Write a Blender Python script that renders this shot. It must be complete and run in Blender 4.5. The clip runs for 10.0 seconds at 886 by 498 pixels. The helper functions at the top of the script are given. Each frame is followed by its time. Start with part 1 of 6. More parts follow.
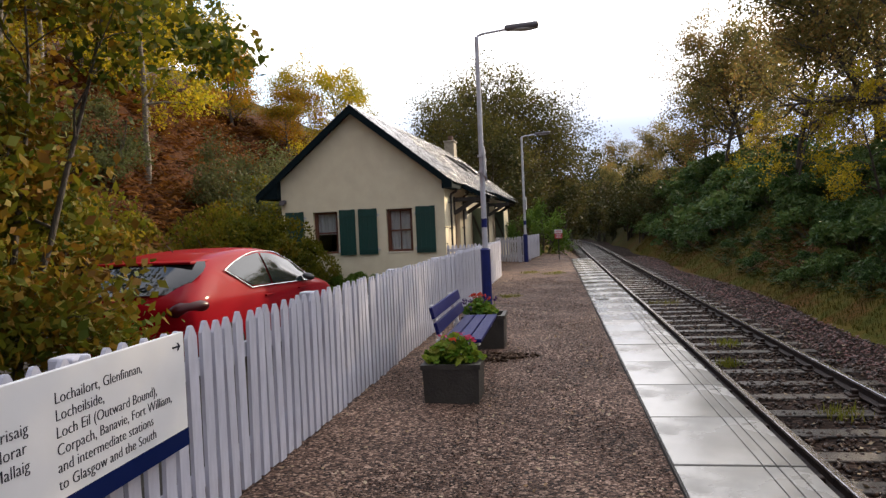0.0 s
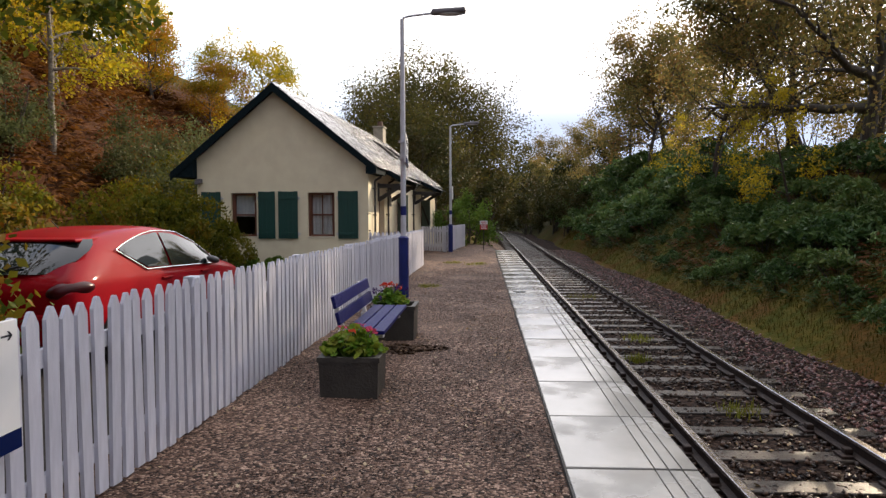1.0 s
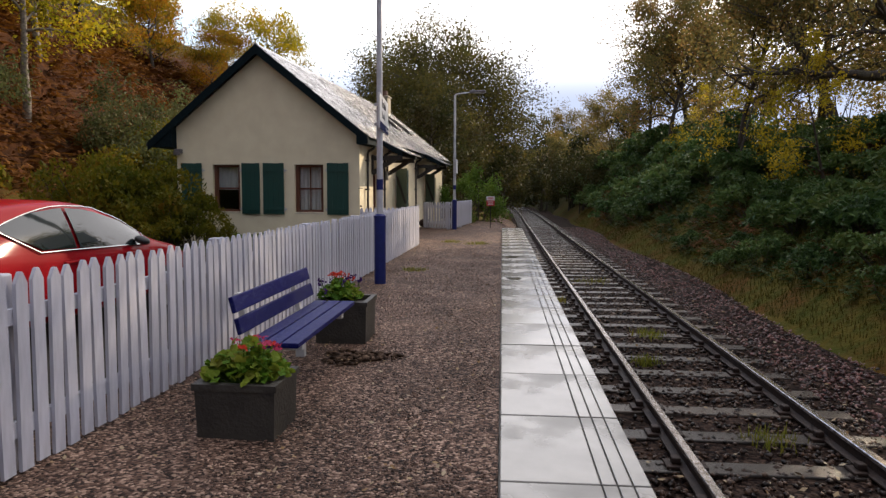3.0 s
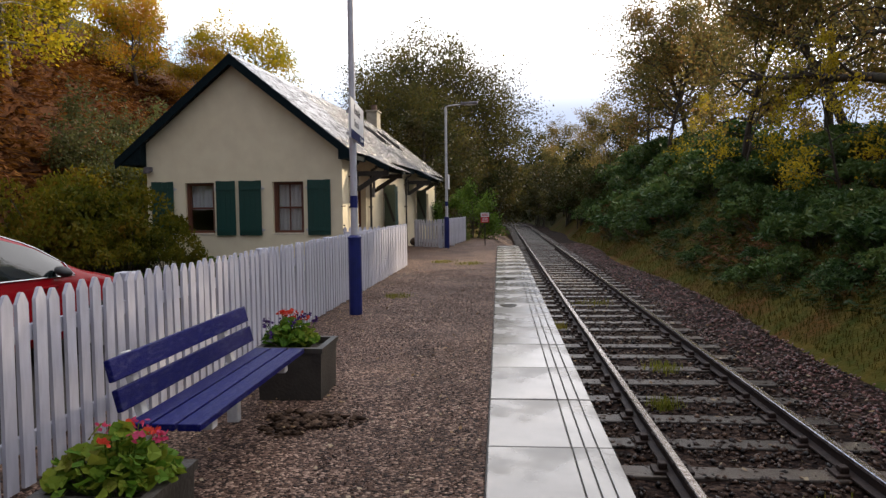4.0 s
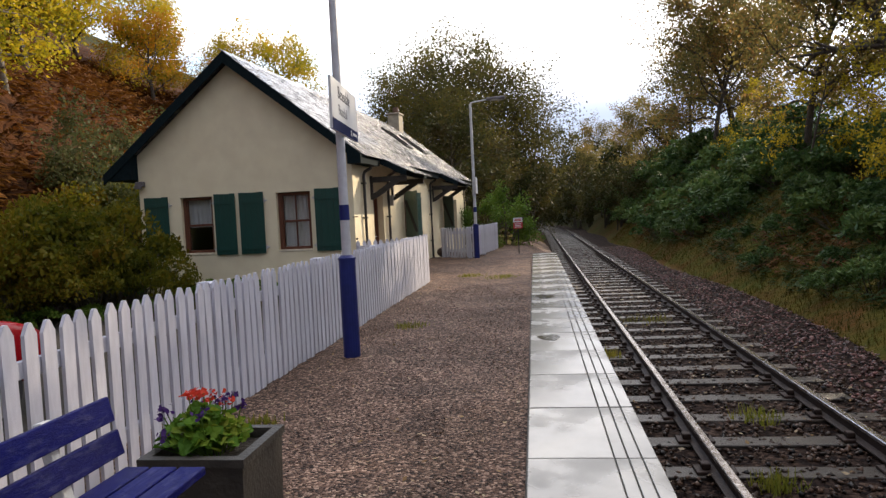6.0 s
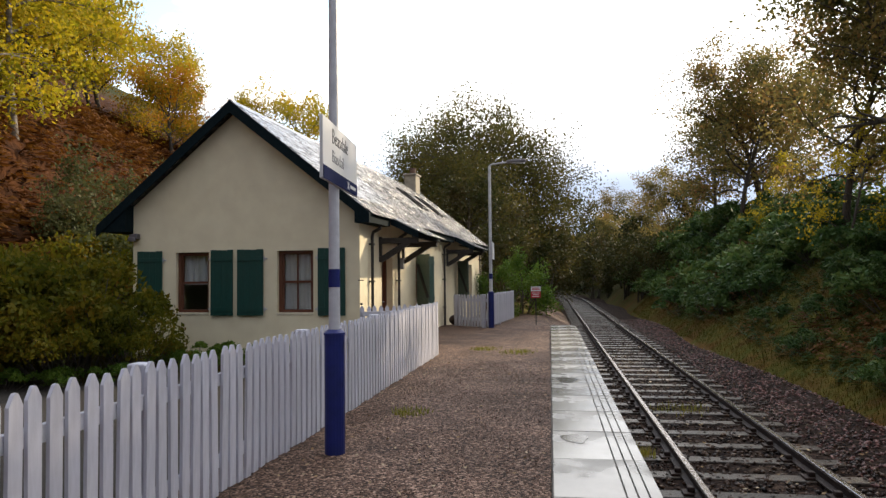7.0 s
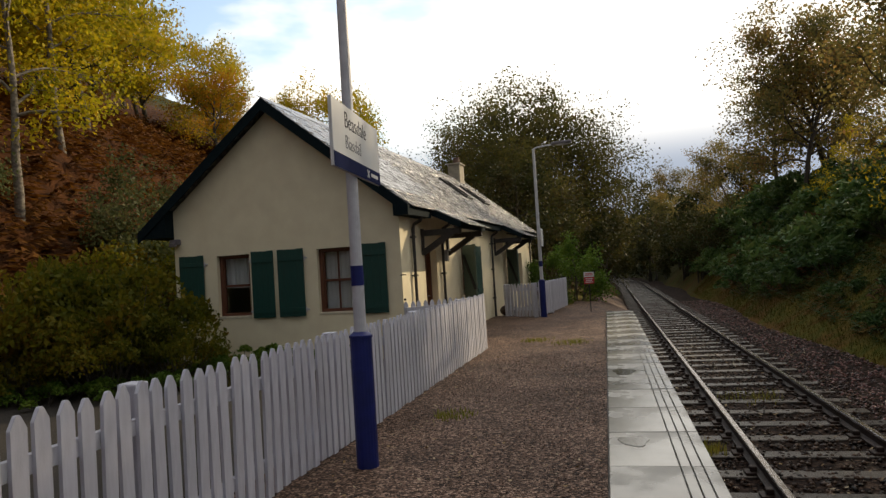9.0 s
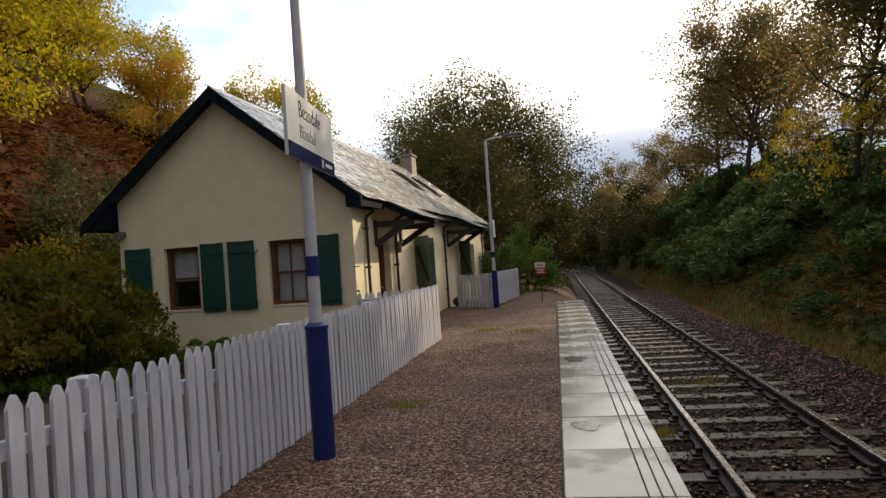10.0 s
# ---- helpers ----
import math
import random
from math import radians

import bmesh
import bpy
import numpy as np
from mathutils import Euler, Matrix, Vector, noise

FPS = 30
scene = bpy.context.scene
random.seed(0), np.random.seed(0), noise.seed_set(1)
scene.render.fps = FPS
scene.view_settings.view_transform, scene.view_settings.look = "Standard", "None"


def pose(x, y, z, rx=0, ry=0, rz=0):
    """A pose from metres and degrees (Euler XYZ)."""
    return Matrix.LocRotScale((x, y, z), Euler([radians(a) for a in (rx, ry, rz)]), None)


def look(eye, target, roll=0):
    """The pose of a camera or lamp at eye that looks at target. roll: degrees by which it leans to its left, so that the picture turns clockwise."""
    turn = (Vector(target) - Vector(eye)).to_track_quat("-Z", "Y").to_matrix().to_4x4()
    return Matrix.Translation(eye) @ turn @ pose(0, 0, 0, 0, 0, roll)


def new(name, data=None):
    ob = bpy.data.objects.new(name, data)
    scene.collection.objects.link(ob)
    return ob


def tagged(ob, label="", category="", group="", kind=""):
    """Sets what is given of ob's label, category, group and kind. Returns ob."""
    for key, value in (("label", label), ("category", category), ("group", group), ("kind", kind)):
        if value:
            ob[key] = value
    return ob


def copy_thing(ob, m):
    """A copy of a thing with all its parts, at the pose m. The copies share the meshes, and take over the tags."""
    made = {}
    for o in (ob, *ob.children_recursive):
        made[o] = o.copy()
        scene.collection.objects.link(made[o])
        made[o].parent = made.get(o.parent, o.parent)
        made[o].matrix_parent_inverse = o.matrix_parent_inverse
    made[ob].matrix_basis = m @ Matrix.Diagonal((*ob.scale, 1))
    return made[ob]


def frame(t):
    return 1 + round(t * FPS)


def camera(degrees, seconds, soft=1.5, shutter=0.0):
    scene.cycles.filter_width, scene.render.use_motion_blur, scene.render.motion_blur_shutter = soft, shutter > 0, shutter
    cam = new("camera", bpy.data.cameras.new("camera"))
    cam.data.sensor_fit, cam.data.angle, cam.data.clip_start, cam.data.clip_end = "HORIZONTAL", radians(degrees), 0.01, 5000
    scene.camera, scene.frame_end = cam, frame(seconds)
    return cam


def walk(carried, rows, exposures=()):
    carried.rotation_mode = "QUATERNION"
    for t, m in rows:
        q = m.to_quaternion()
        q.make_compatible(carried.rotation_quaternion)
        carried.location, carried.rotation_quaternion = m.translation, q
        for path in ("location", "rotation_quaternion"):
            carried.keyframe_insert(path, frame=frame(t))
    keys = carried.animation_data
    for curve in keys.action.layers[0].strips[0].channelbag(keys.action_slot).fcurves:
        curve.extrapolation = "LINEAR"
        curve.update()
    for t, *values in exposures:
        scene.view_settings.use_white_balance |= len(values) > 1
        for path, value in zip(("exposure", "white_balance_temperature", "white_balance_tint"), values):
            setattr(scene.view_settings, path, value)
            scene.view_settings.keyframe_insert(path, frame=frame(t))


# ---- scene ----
cam = camera(65.3, 10.0, soft=1.4)
PATH = [
    (0, (-0.662, 0.211, 1.531), (-0.98, 2.185, 1.469), -2.5),
    (0.5, (-0.607, 0.325, 1.513), (-0.623, 2.323, 1.429), -3.5),
    (1, (-0.478, 0.51, 1.518), (-0.595, 2.504, 1.417), -0.2),
    (1.5, (-0.355, 0.868, 1.457), (-0.496, 2.848, 1.208), 0.1),
    (2, (-0.269, 1.384, 1.459), (-0.286, 3.369, 1.214), -1.3),
    (2.5, (-0.066, 1.722, 1.486), (-0.117, 3.709, 1.27), 0.3),
    (2.7, (-0.03, 1.84, 1.499), (-0.175, 3.824, 1.295), 0.6),
    (3.8, (0.071, 3.3, 1.537), (-0.114, 5.289, 1.437), 0.1),
    (4, (0.085, 3.504, 1.514), (-0.078, 5.493, 1.389), -0.6),
    (4.5, (0.081, 4.064, 1.544), (-0.001, 6.06, 1.444), -0.5),
    (5, (0.004, 4.698, 1.502), (-0.081, 6.692, 1.368), -0.7),
    (5.2, (0.024, 4.899, 1.465), (-0.12, 6.889, 1.335), -2.0),
    (6.5, (0.123, 6.312, 1.572), (-0.177, 8.289, 1.531), -1.9),
    (7, (0.011, 6.936, 1.585), (-0.294, 8.911, 1.665), -0.6),
    (7.5, (0.058, 7.197, 1.594), (-0.253, 9.169, 1.711), -3.0),
    (8, (0.11, 7.434, 1.558), (-0.334, 9.375, 1.737), -1.8),
    (8.5, (0.099, 7.469, 1.575), (-0.37, 9.409, 1.706), -3.6),
    (9, (0.084, 7.572, 1.59), (-0.371, 9.519, 1.649), -3.5),
    (9.5, (0.051, 7.537, 1.577), (-0.331, 9.5, 1.606), -3.7),
    (10, (0.057, 7.538, 1.573), (-0.263, 9.512, 1.6), -3.9),
]
walk(cam, [(t, look(eye, target, roll)) for t, eye, target, roll in PATH],
     [(0.0, 0.33, 6350, 16), (1.0, 0.33, 6350, 16), (1.6, 0.1, 6350, 16), (2.5, 0.1, 6350, 17), (4.5, 0.2, 6300, 16), (6.5, 0.32, 6300, 14), (7.3, 0.08, 6350, 11), (8.0, -0.52, 6700, 10), (9.0, -0.45, 6850, 10), (10.0, -0.26, 6750, 11)])

# ---- world, sun ----
SUN_EL, SUN_AZ = radians(25), radians(38)   # azimuth from +y towards +x
world = bpy.data.worlds.new("sky")
scene.world = world
world.use_nodes = True
wn, wl = world.node_tree.nodes, world.node_tree.links
bg = wn["Background"]
sky = wn.new("ShaderNodeTexSky")
sky.sky_type, sky.sun_disc = "NISHITA", False
sky.sun_elevation, sky.sun_rotation = SUN_EL, SUN_AZ
sky.air_density, sky.dust_density = 1.2, 2.0
skymul = wn.new("ShaderNodeMix")
skymul.data_type, skymul.blend_type = "RGBA", "MULTIPLY"
skymul.inputs[0].default_value = 1.0
skymul.inputs[7].default_value = (0.36, 0.36, 0.36, 1)
wl.new(sky.outputs[0], skymul.inputs[6])
wtc = wn.new("ShaderNodeTexCoord")
wmap = wn.new("ShaderNodeMapping")
wmap.inputs["Scale"].default_value = (1.0, 1.0, 2.6)
wmap.inputs["Location"].default_value = (0.35, 0.1, 0.0)
wl.new(wtc.outputs["Generated"], wmap.inputs[0])
wnoise = wn.new("ShaderNodeTexNoise")
wnoise.inputs["Scale"].default_value, wnoise.inputs["Detail"].default_value = 2.3, 7.0
wl.new(wmap.outputs[0], wnoise.inputs["Vector"])
wramp = wn.new("ShaderNodeValToRGB")
wramp.color_ramp.elements[0].position, wramp.color_ramp.elements[1].position = 0.37, 0.47
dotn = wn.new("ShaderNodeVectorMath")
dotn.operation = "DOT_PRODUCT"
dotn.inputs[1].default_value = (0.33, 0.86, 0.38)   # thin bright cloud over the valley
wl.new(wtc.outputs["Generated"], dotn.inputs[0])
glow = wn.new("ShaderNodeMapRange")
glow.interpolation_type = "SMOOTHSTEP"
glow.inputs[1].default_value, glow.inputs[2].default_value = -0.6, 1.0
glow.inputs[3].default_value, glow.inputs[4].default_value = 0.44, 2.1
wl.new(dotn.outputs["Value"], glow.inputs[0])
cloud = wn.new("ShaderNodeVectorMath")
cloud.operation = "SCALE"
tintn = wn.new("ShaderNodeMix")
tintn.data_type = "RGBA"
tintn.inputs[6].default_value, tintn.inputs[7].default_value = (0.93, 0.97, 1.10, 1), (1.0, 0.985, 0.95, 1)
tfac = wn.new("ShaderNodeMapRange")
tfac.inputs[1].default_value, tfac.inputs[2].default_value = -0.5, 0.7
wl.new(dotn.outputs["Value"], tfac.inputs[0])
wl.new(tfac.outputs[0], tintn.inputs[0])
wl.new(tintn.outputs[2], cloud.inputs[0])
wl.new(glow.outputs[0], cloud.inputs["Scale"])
leftn = wn.new("ShaderNodeVectorMath")
leftn.operation = "DOT_PRODUCT"
leftn.inputs[1].default_value = (-0.62, 0.62, 0.48)
wl.new(wtc.outputs["Generated"], leftn.inputs[0])
cover = wn.new("ShaderNodeMapRange")
cover.interpolation_type = "SMOOTHSTEP"
cover.inputs[1].default_value, cover.inputs[2].default_value = 0.70, 0.97
cover.inputs[3].default_value, cover.inputs[4].default_value = 0.08, -0.20
wl.new(leftn.outputs["Value"], cover.inputs[0])
addc = wn.new("ShaderNodeMath")
addc.operation = "ADD"
wl.new(wnoise.outputs[0], addc.inputs[0])
wl.new(cover.outputs[0], addc.inputs[1])
wl.new(addc.outputs[0], wramp.inputs[0])
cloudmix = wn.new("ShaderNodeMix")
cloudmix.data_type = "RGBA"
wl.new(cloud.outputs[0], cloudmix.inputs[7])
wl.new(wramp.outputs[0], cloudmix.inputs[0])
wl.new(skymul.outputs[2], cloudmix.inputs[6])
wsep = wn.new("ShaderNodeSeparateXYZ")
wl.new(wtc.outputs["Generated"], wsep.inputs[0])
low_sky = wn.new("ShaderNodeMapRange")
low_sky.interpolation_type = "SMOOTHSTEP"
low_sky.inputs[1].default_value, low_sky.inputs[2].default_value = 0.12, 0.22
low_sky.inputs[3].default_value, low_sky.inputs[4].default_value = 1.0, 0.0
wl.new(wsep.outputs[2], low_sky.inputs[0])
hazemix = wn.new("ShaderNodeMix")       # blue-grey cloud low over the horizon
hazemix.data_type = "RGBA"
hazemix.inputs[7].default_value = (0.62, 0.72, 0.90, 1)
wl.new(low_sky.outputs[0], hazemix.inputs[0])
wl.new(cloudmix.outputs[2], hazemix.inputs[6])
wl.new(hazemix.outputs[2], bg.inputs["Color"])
bg.inputs["Strength"].default_value = 1.0

sun = new("sun", bpy.data.lights.new("sun", "SUN"))
sun.data.energy, sun.data.angle, sun.data.color = 4.8, radians(0.6), (1.0, 0.82, 0.56)
sun.matrix_world = look((0, 0, 30), (-math.sin(SUN_AZ) * math.cos(SUN_EL) * 10, -math.cos(SUN_AZ) * math.cos(SUN_EL) * 10, 30 - math.sin(SUN_EL) * 10))

# ---- materials ----


def mat(name, c1, c2=None, rough=0.7, scale=6.0, bump=0.0, bscale=40.0, metal=0.0, obj_rand=0.0, island=0.0, stain=None, stain_scale=1.2, stain_amt=0.35, stretch=None, spec=0.5, trans=0.0, rough2=None, coat=0.0):
    """A surface with grain at one scale, stains at another, and fine relief."""
    m = bpy.data.materials.new(name)
    m.use_nodes = True
    n, l = m.node_tree.nodes, m.node_tree.links
    b = n["Principled BSDF"]
    b.inputs["Metallic"].default_value = metal
    b.inputs["Roughness"].default_value = rough
    b.inputs["Specular IOR Level"].default_value = spec
    b.inputs["Coat Weight"].default_value = coat
    b.inputs["Coat Roughness"].default_value = 0.04
    tc = n.new("ShaderNodeTexCoord")
    src = tc.outputs["Object"]
    if stretch:
        mp = n.new("ShaderNodeMapping")
        mp.inputs["Scale"].default_value = stretch
        l.new(src, mp.inputs[0])
        src = mp.outputs[0]
    nz = n.new("ShaderNodeTexNoise")
    nz.inputs["Scale"].default_value, nz.inputs["Detail"].default_value = scale, 6.0
    l.new(src, nz.inputs["Vector"])
    mix = n.new("ShaderNodeMix")
    mix.data_type = "RGBA"
    mix.inputs[6].default_value = (*c1, 1)
    mix.inputs[7].default_value = (*(c2 or [v * 0.75 for v in c1]), 1)
    rmp = n.new("ShaderNodeMapRange")
    rmp.inputs[1].default_value, rmp.inputs[2].default_value = 0.35, 0.65
    l.new(nz.outputs[0], rmp.inputs[0])
    l.new(rmp.outputs[0], mix.inputs[0])
    col = mix.outputs[2]
    if stain:
        n2 = n.new("ShaderNodeTexNoise")
        n2.inputs["Scale"].default_value, n2.inputs["Detail"].default_value = stain_scale, 8.0
        l.new(src, n2.inputs["Vector"])
        r2 = n.new("ShaderNodeMapRange")
        r2.inputs[1].default_value, r2.inputs[2].default_value, r2.inputs[4].default_value = 0.5, 0.68, stain_amt
        l.new(n2.outputs[0], r2.inputs[0])
        m2 = n.new("ShaderNodeMix")
        m2.data_type = "RGBA"
        m2.inputs[7].default_value = (*stain, 1)
        l.new(r2.outputs[0], m2.inputs[0])
        l.new(col, m2.inputs[6])
        col = m2.outputs[2]
        if rough2 is not None:
            r3 = n.new("ShaderNodeMapRange")
            r3.inputs[1].default_value, r3.inputs[2].default_value = 0.49, 0.56
            r3.inputs[3].default_value, r3.inputs[4].default_value = rough, rough2
            l.new(n2.outputs[0], r3.inputs[0])
            l.new(r3.outputs[0], b.inputs["Roughness"])
    if obj_rand or island:
        hv = n.new("ShaderNodeHueSaturation")
        if obj_rand:
            oi = n.new("ShaderNodeObjectInfo")
            rnd, amt = oi.outputs["Random"], obj_rand
        else:
            ge = n.new("ShaderNodeNewGeometry")
            rnd, amt = ge.outputs["Random Per Island"], island
        r4 = n.new("ShaderNodeMapRange")
        r4.inputs[3].default_value, r4.inputs[4].default_value = 1 - amt, 1 + amt
        l.new(rnd, r4.inputs[0])
        l.new(r4.outputs[0], hv.inputs["Value"])
        l.new(col, hv.inputs["Color"])
        col = hv.outputs[0]
    l.new(col, b.inputs["Base Color"])
    if bump:
        nb = n.new("ShaderNodeTexNoise")
        nb.inputs["Scale"].default_value, nb.inputs["Detail"].default_value = bscale, 5.0
        l.new(src, nb.inputs["Vector"])
        bp = n.new("ShaderNodeBump")
        bp.inputs["Strength"].default_value, bp.inputs["Distance"].default_value = bump, 0.02
        l.new(nb.outputs[0], bp.inputs["Height"])
        l.new(bp.outputs[0], b.inputs["Normal"])
    return m


def leaf_mat(name, cols, rough=0.6, trans=0.35, spec=0.12):
    """Leaves: each island takes its own colour out of a ramp, with light passing through."""
    m = bpy.data.materials.new(name)
    m.use_nodes = True
    n, l = m.node_tree.nodes, m.node_tree.links
    b, out = n["Principled BSDF"], n["Material Output"]
    b.inputs["Roughness"].default_value = rough
    b.inputs["Specular IOR Level"].default_value = spec
    ge = n.new("ShaderNodeNewGeometry")
    cr = n.new("ShaderNodeValToRGB")
    e = cr.color_ramp.elements
    while len(e) < len(cols):
        e.new(0.5)
    for i, c in enumerate(cols):
        e[i].position, e[i].color = i / (len(cols) - 1), (*c, 1)
    oi = n.new("ShaderNodeObjectInfo")
    nz = n.new("ShaderNodeTexNoise")
    nz.inputs["Scale"].default_value, nz.inputs["Detail"].default_value = 0.55, 2.0
    l.new(ge.outputs["Position"], nz.inputs["Vector"])
    ad = n.new("ShaderNodeMath")
    ad.operation = "MULTIPLY_ADD"
    l.new(ge.outputs["Random Per Island"], ad.inputs[0])
    ad.inputs[1].default_value = 0.55
    r = n.new("ShaderNodeMapRange")
    r.inputs[1].default_value, r.inputs[2].default_value, r.inputs[3].default_value, r.inputs[4].default_value = 0.35, 0.65, 0.0, 0.45
    l.new(nz.outputs[0], r.inputs[0])
    l.new(r.outputs[0], ad.inputs[2])
    l.new(ad.outputs[0], cr.inputs[0])
    hv = n.new("ShaderNodeHueSaturation")
    r4 = n.new("ShaderNodeMapRange")
    r4.inputs[3].default_value, r4.inputs[4].default_value = 0.8, 1.2
    l.new(oi.outputs["Random"], r4.inputs[0])
    l.new(r4.outputs[0], hv.inputs["Value"])
    l.new(cr.outputs[0], hv.inputs["Color"])
    l.new(hv.outputs[0], b.inputs["Base Color"])
    tr = n.new("ShaderNodeBsdfTranslucent")
    l.new(hv.outputs[0], tr.inputs["Color"])
    ms = n.new("ShaderNodeMixShader")
    ms.inputs[0].default_value = trans
    l.new(b.outputs[0], ms.inputs[1])
    l.new(tr.outputs[0], ms.inputs[2])
    l.new(ms.outputs[0], out.inputs["Surface"])
    return m


def ground_mat():
    """Hill and verge soil: grass, bracken litter and earth by noise and by height."""
    m = bpy.data.materials.new("hill_ground")
    m.use_nodes = True
    n, l = m.node_tree.nodes, m.node_tree.links
    b = n["Principled BSDF"]
    b.inputs["Roughness"].default_value = 0.95
    b.inputs["Specular IOR Level"].default_value = 0.08
    ge = n.new("ShaderNodeNewGeometry")
    sep = n.new("ShaderNodeSeparateXYZ")
    l.new(ge.outputs["Position"], sep.inputs[0])

    def noise_fac(scale, lo, hi):
        z = n.new("ShaderNodeTexNoise")
        z.inputs["Scale"].default_value, z.inputs["Detail"].default_value = scale, 7.0
        l.new(ge.outputs["Position"], z.inputs["Vector"])
        r = n.new("ShaderNodeMapRange")
        r.inputs[1].default_value, r.inputs[2].default_value = lo, hi
        l.new(z.outputs[0], r.inputs[0])
        return r.outputs[0]

    def mix(f, a, c):
        x = n.new("ShaderNodeMix")
        x.data_type = "RGBA"
        for v, s in ((a, 6), (c, 7)):
            if isinstance(v, tuple):
                x.inputs[s].default_value = (*v, 1)
            else:
                l.new(v, x.inputs[s])
        l.new(f, x.inputs[0])
        return x.outputs[2]
    grass = mix(noise_fac(3.0, 0.3, 0.7), (0.045, 0.056, 0.008), (0.10, 0.074, 0.013))
    earth = mix(noise_fac(9.0, 0.3, 0.7), (0.06, 0.042, 0.010), (0.12, 0.056, 0.014))
    right = mix(noise_fac(0.8, 0.45, 0.6), grass, earth)
    bracken = mix(noise_fac(2.2, 0.35, 0.65), (0.03, 0.013, 0.006), (0.07, 0.027, 0.009))
    side = n.new("ShaderNodeMapRange")
    side.inputs[1].default_value, side.inputs[2].default_value = -13.5, -12.0
    l.new(sep.outputs[0], side.inputs[0])
    woods = mix(noise_fac(0.25, 0.35, 0.65), (0.03, 0.036, 0.012), (0.06, 0.05, 0.018))
    dist = n.new("ShaderNodeMapRange")
    dist.inputs[1].default_value, dist.inputs[2].default_value = 58, 75
    l.new(sep.outputs[1], dist.inputs[0])
    l.new(mix(dist.outputs[0], mix(side.outputs[0], bracken, right), woods), b.inputs["Base Color"])
    z = n.new("ShaderNodeTexNoise")
    z.inputs["Scale"].default_value, z.inputs["Detail"].default_value = 14.0, 6.0
    l.new(ge.outputs["Position"], z.inputs["Vector"])
    bp = n.new("ShaderNodeBump")
    bp.inputs["Strength"].default_value, bp.inputs["Distance"].default_value = 0.8, 0.06
    l.new(z.outputs[0], bp.inputs["Height"])
    l.new(bp.outputs[0], b.inputs["Normal"])
    return m


def gravel_mat(name, cols, scale, rough=0.6, spec=0.15):
    """Packed small stones: a colour and a bump for every cell, and damp patches."""
    m = bpy.data.materials.new(name)
    m.use_nodes = True
    n, l = m.node_tree.nodes, m.node_tree.links
    b = n["Principled BSDF"]
    b.inputs["Roughness"].default_value = rough
    b.inputs["Specular IOR Level"].default_value = spec
    ge = n.new("ShaderNodeNewGeometry")
    vo = n.new("ShaderNodeTexVoronoi")
    vo.inputs["Scale"].default_value = scale
    l.new(ge.outputs["Position"], vo.inputs["Vector"])
    sp = n.new("ShaderNodeSeparateColor")
    l.new(vo.outputs["Color"], sp.inputs[0])
    cr = n.new("ShaderNodeValToRGB")
    e = cr.color_ramp.elements
    while len(e) < len(cols):
        e.new(0.5)
    for i, c in enumerate(cols):
        e[i].position, e[i].color = i / (len(cols) - 1), (*c, 1)
    l.new(sp.outputs[0], cr.inputs[0])
    nz = n.new("ShaderNodeTexNoise")
    nz.inputs["Scale"].default_value, nz.inputs["Detail"].default_value = 1.1, 8.0
    l.new(ge.outputs["Position"], nz.inputs["Vector"])
    r = n.new("ShaderNodeMapRange")
    r.inputs[1].default_value, r.inputs[2].default_value, r.inputs[3].default_value, r.inputs[4].default_value = 0.35, 0.65, 0.7, 1.15
    l.new(nz.outputs[0], r.inputs[0])
    hv = n.new("ShaderNodeHueSaturation")
    l.new(r.outputs[0], hv.inputs["Value"])
    l.new(cr.outputs[0], hv.inputs["Color"])
    l.new(hv.outputs[0], b.inputs["Base Color"])
    bp = n.new("ShaderNodeBump")
    bp.invert = True
    bp.inputs["Strength"].default_value, bp.inputs["Distance"].default_value = 0.7, 0.02
    l.new(vo.outputs["Distance"], bp.inputs["Height"])
    l.new(bp.outputs[0], b.inputs["Normal"])
    return m


def glass_mat(name, tint, rough=0.02, trans=1.0):
    m = bpy.data.materials.new(name)
    m.use_nodes = True
    b = m.node_tree.nodes["Principled BSDF"]
    b.inputs["Base Color"].default_value = (*tint, 1)
    b.inputs["Roughness"].default_value = rough
    b.inputs["Transmission Weight"].default_value = trans
    b.inputs["IOR"].default_value = 1.45
    return m


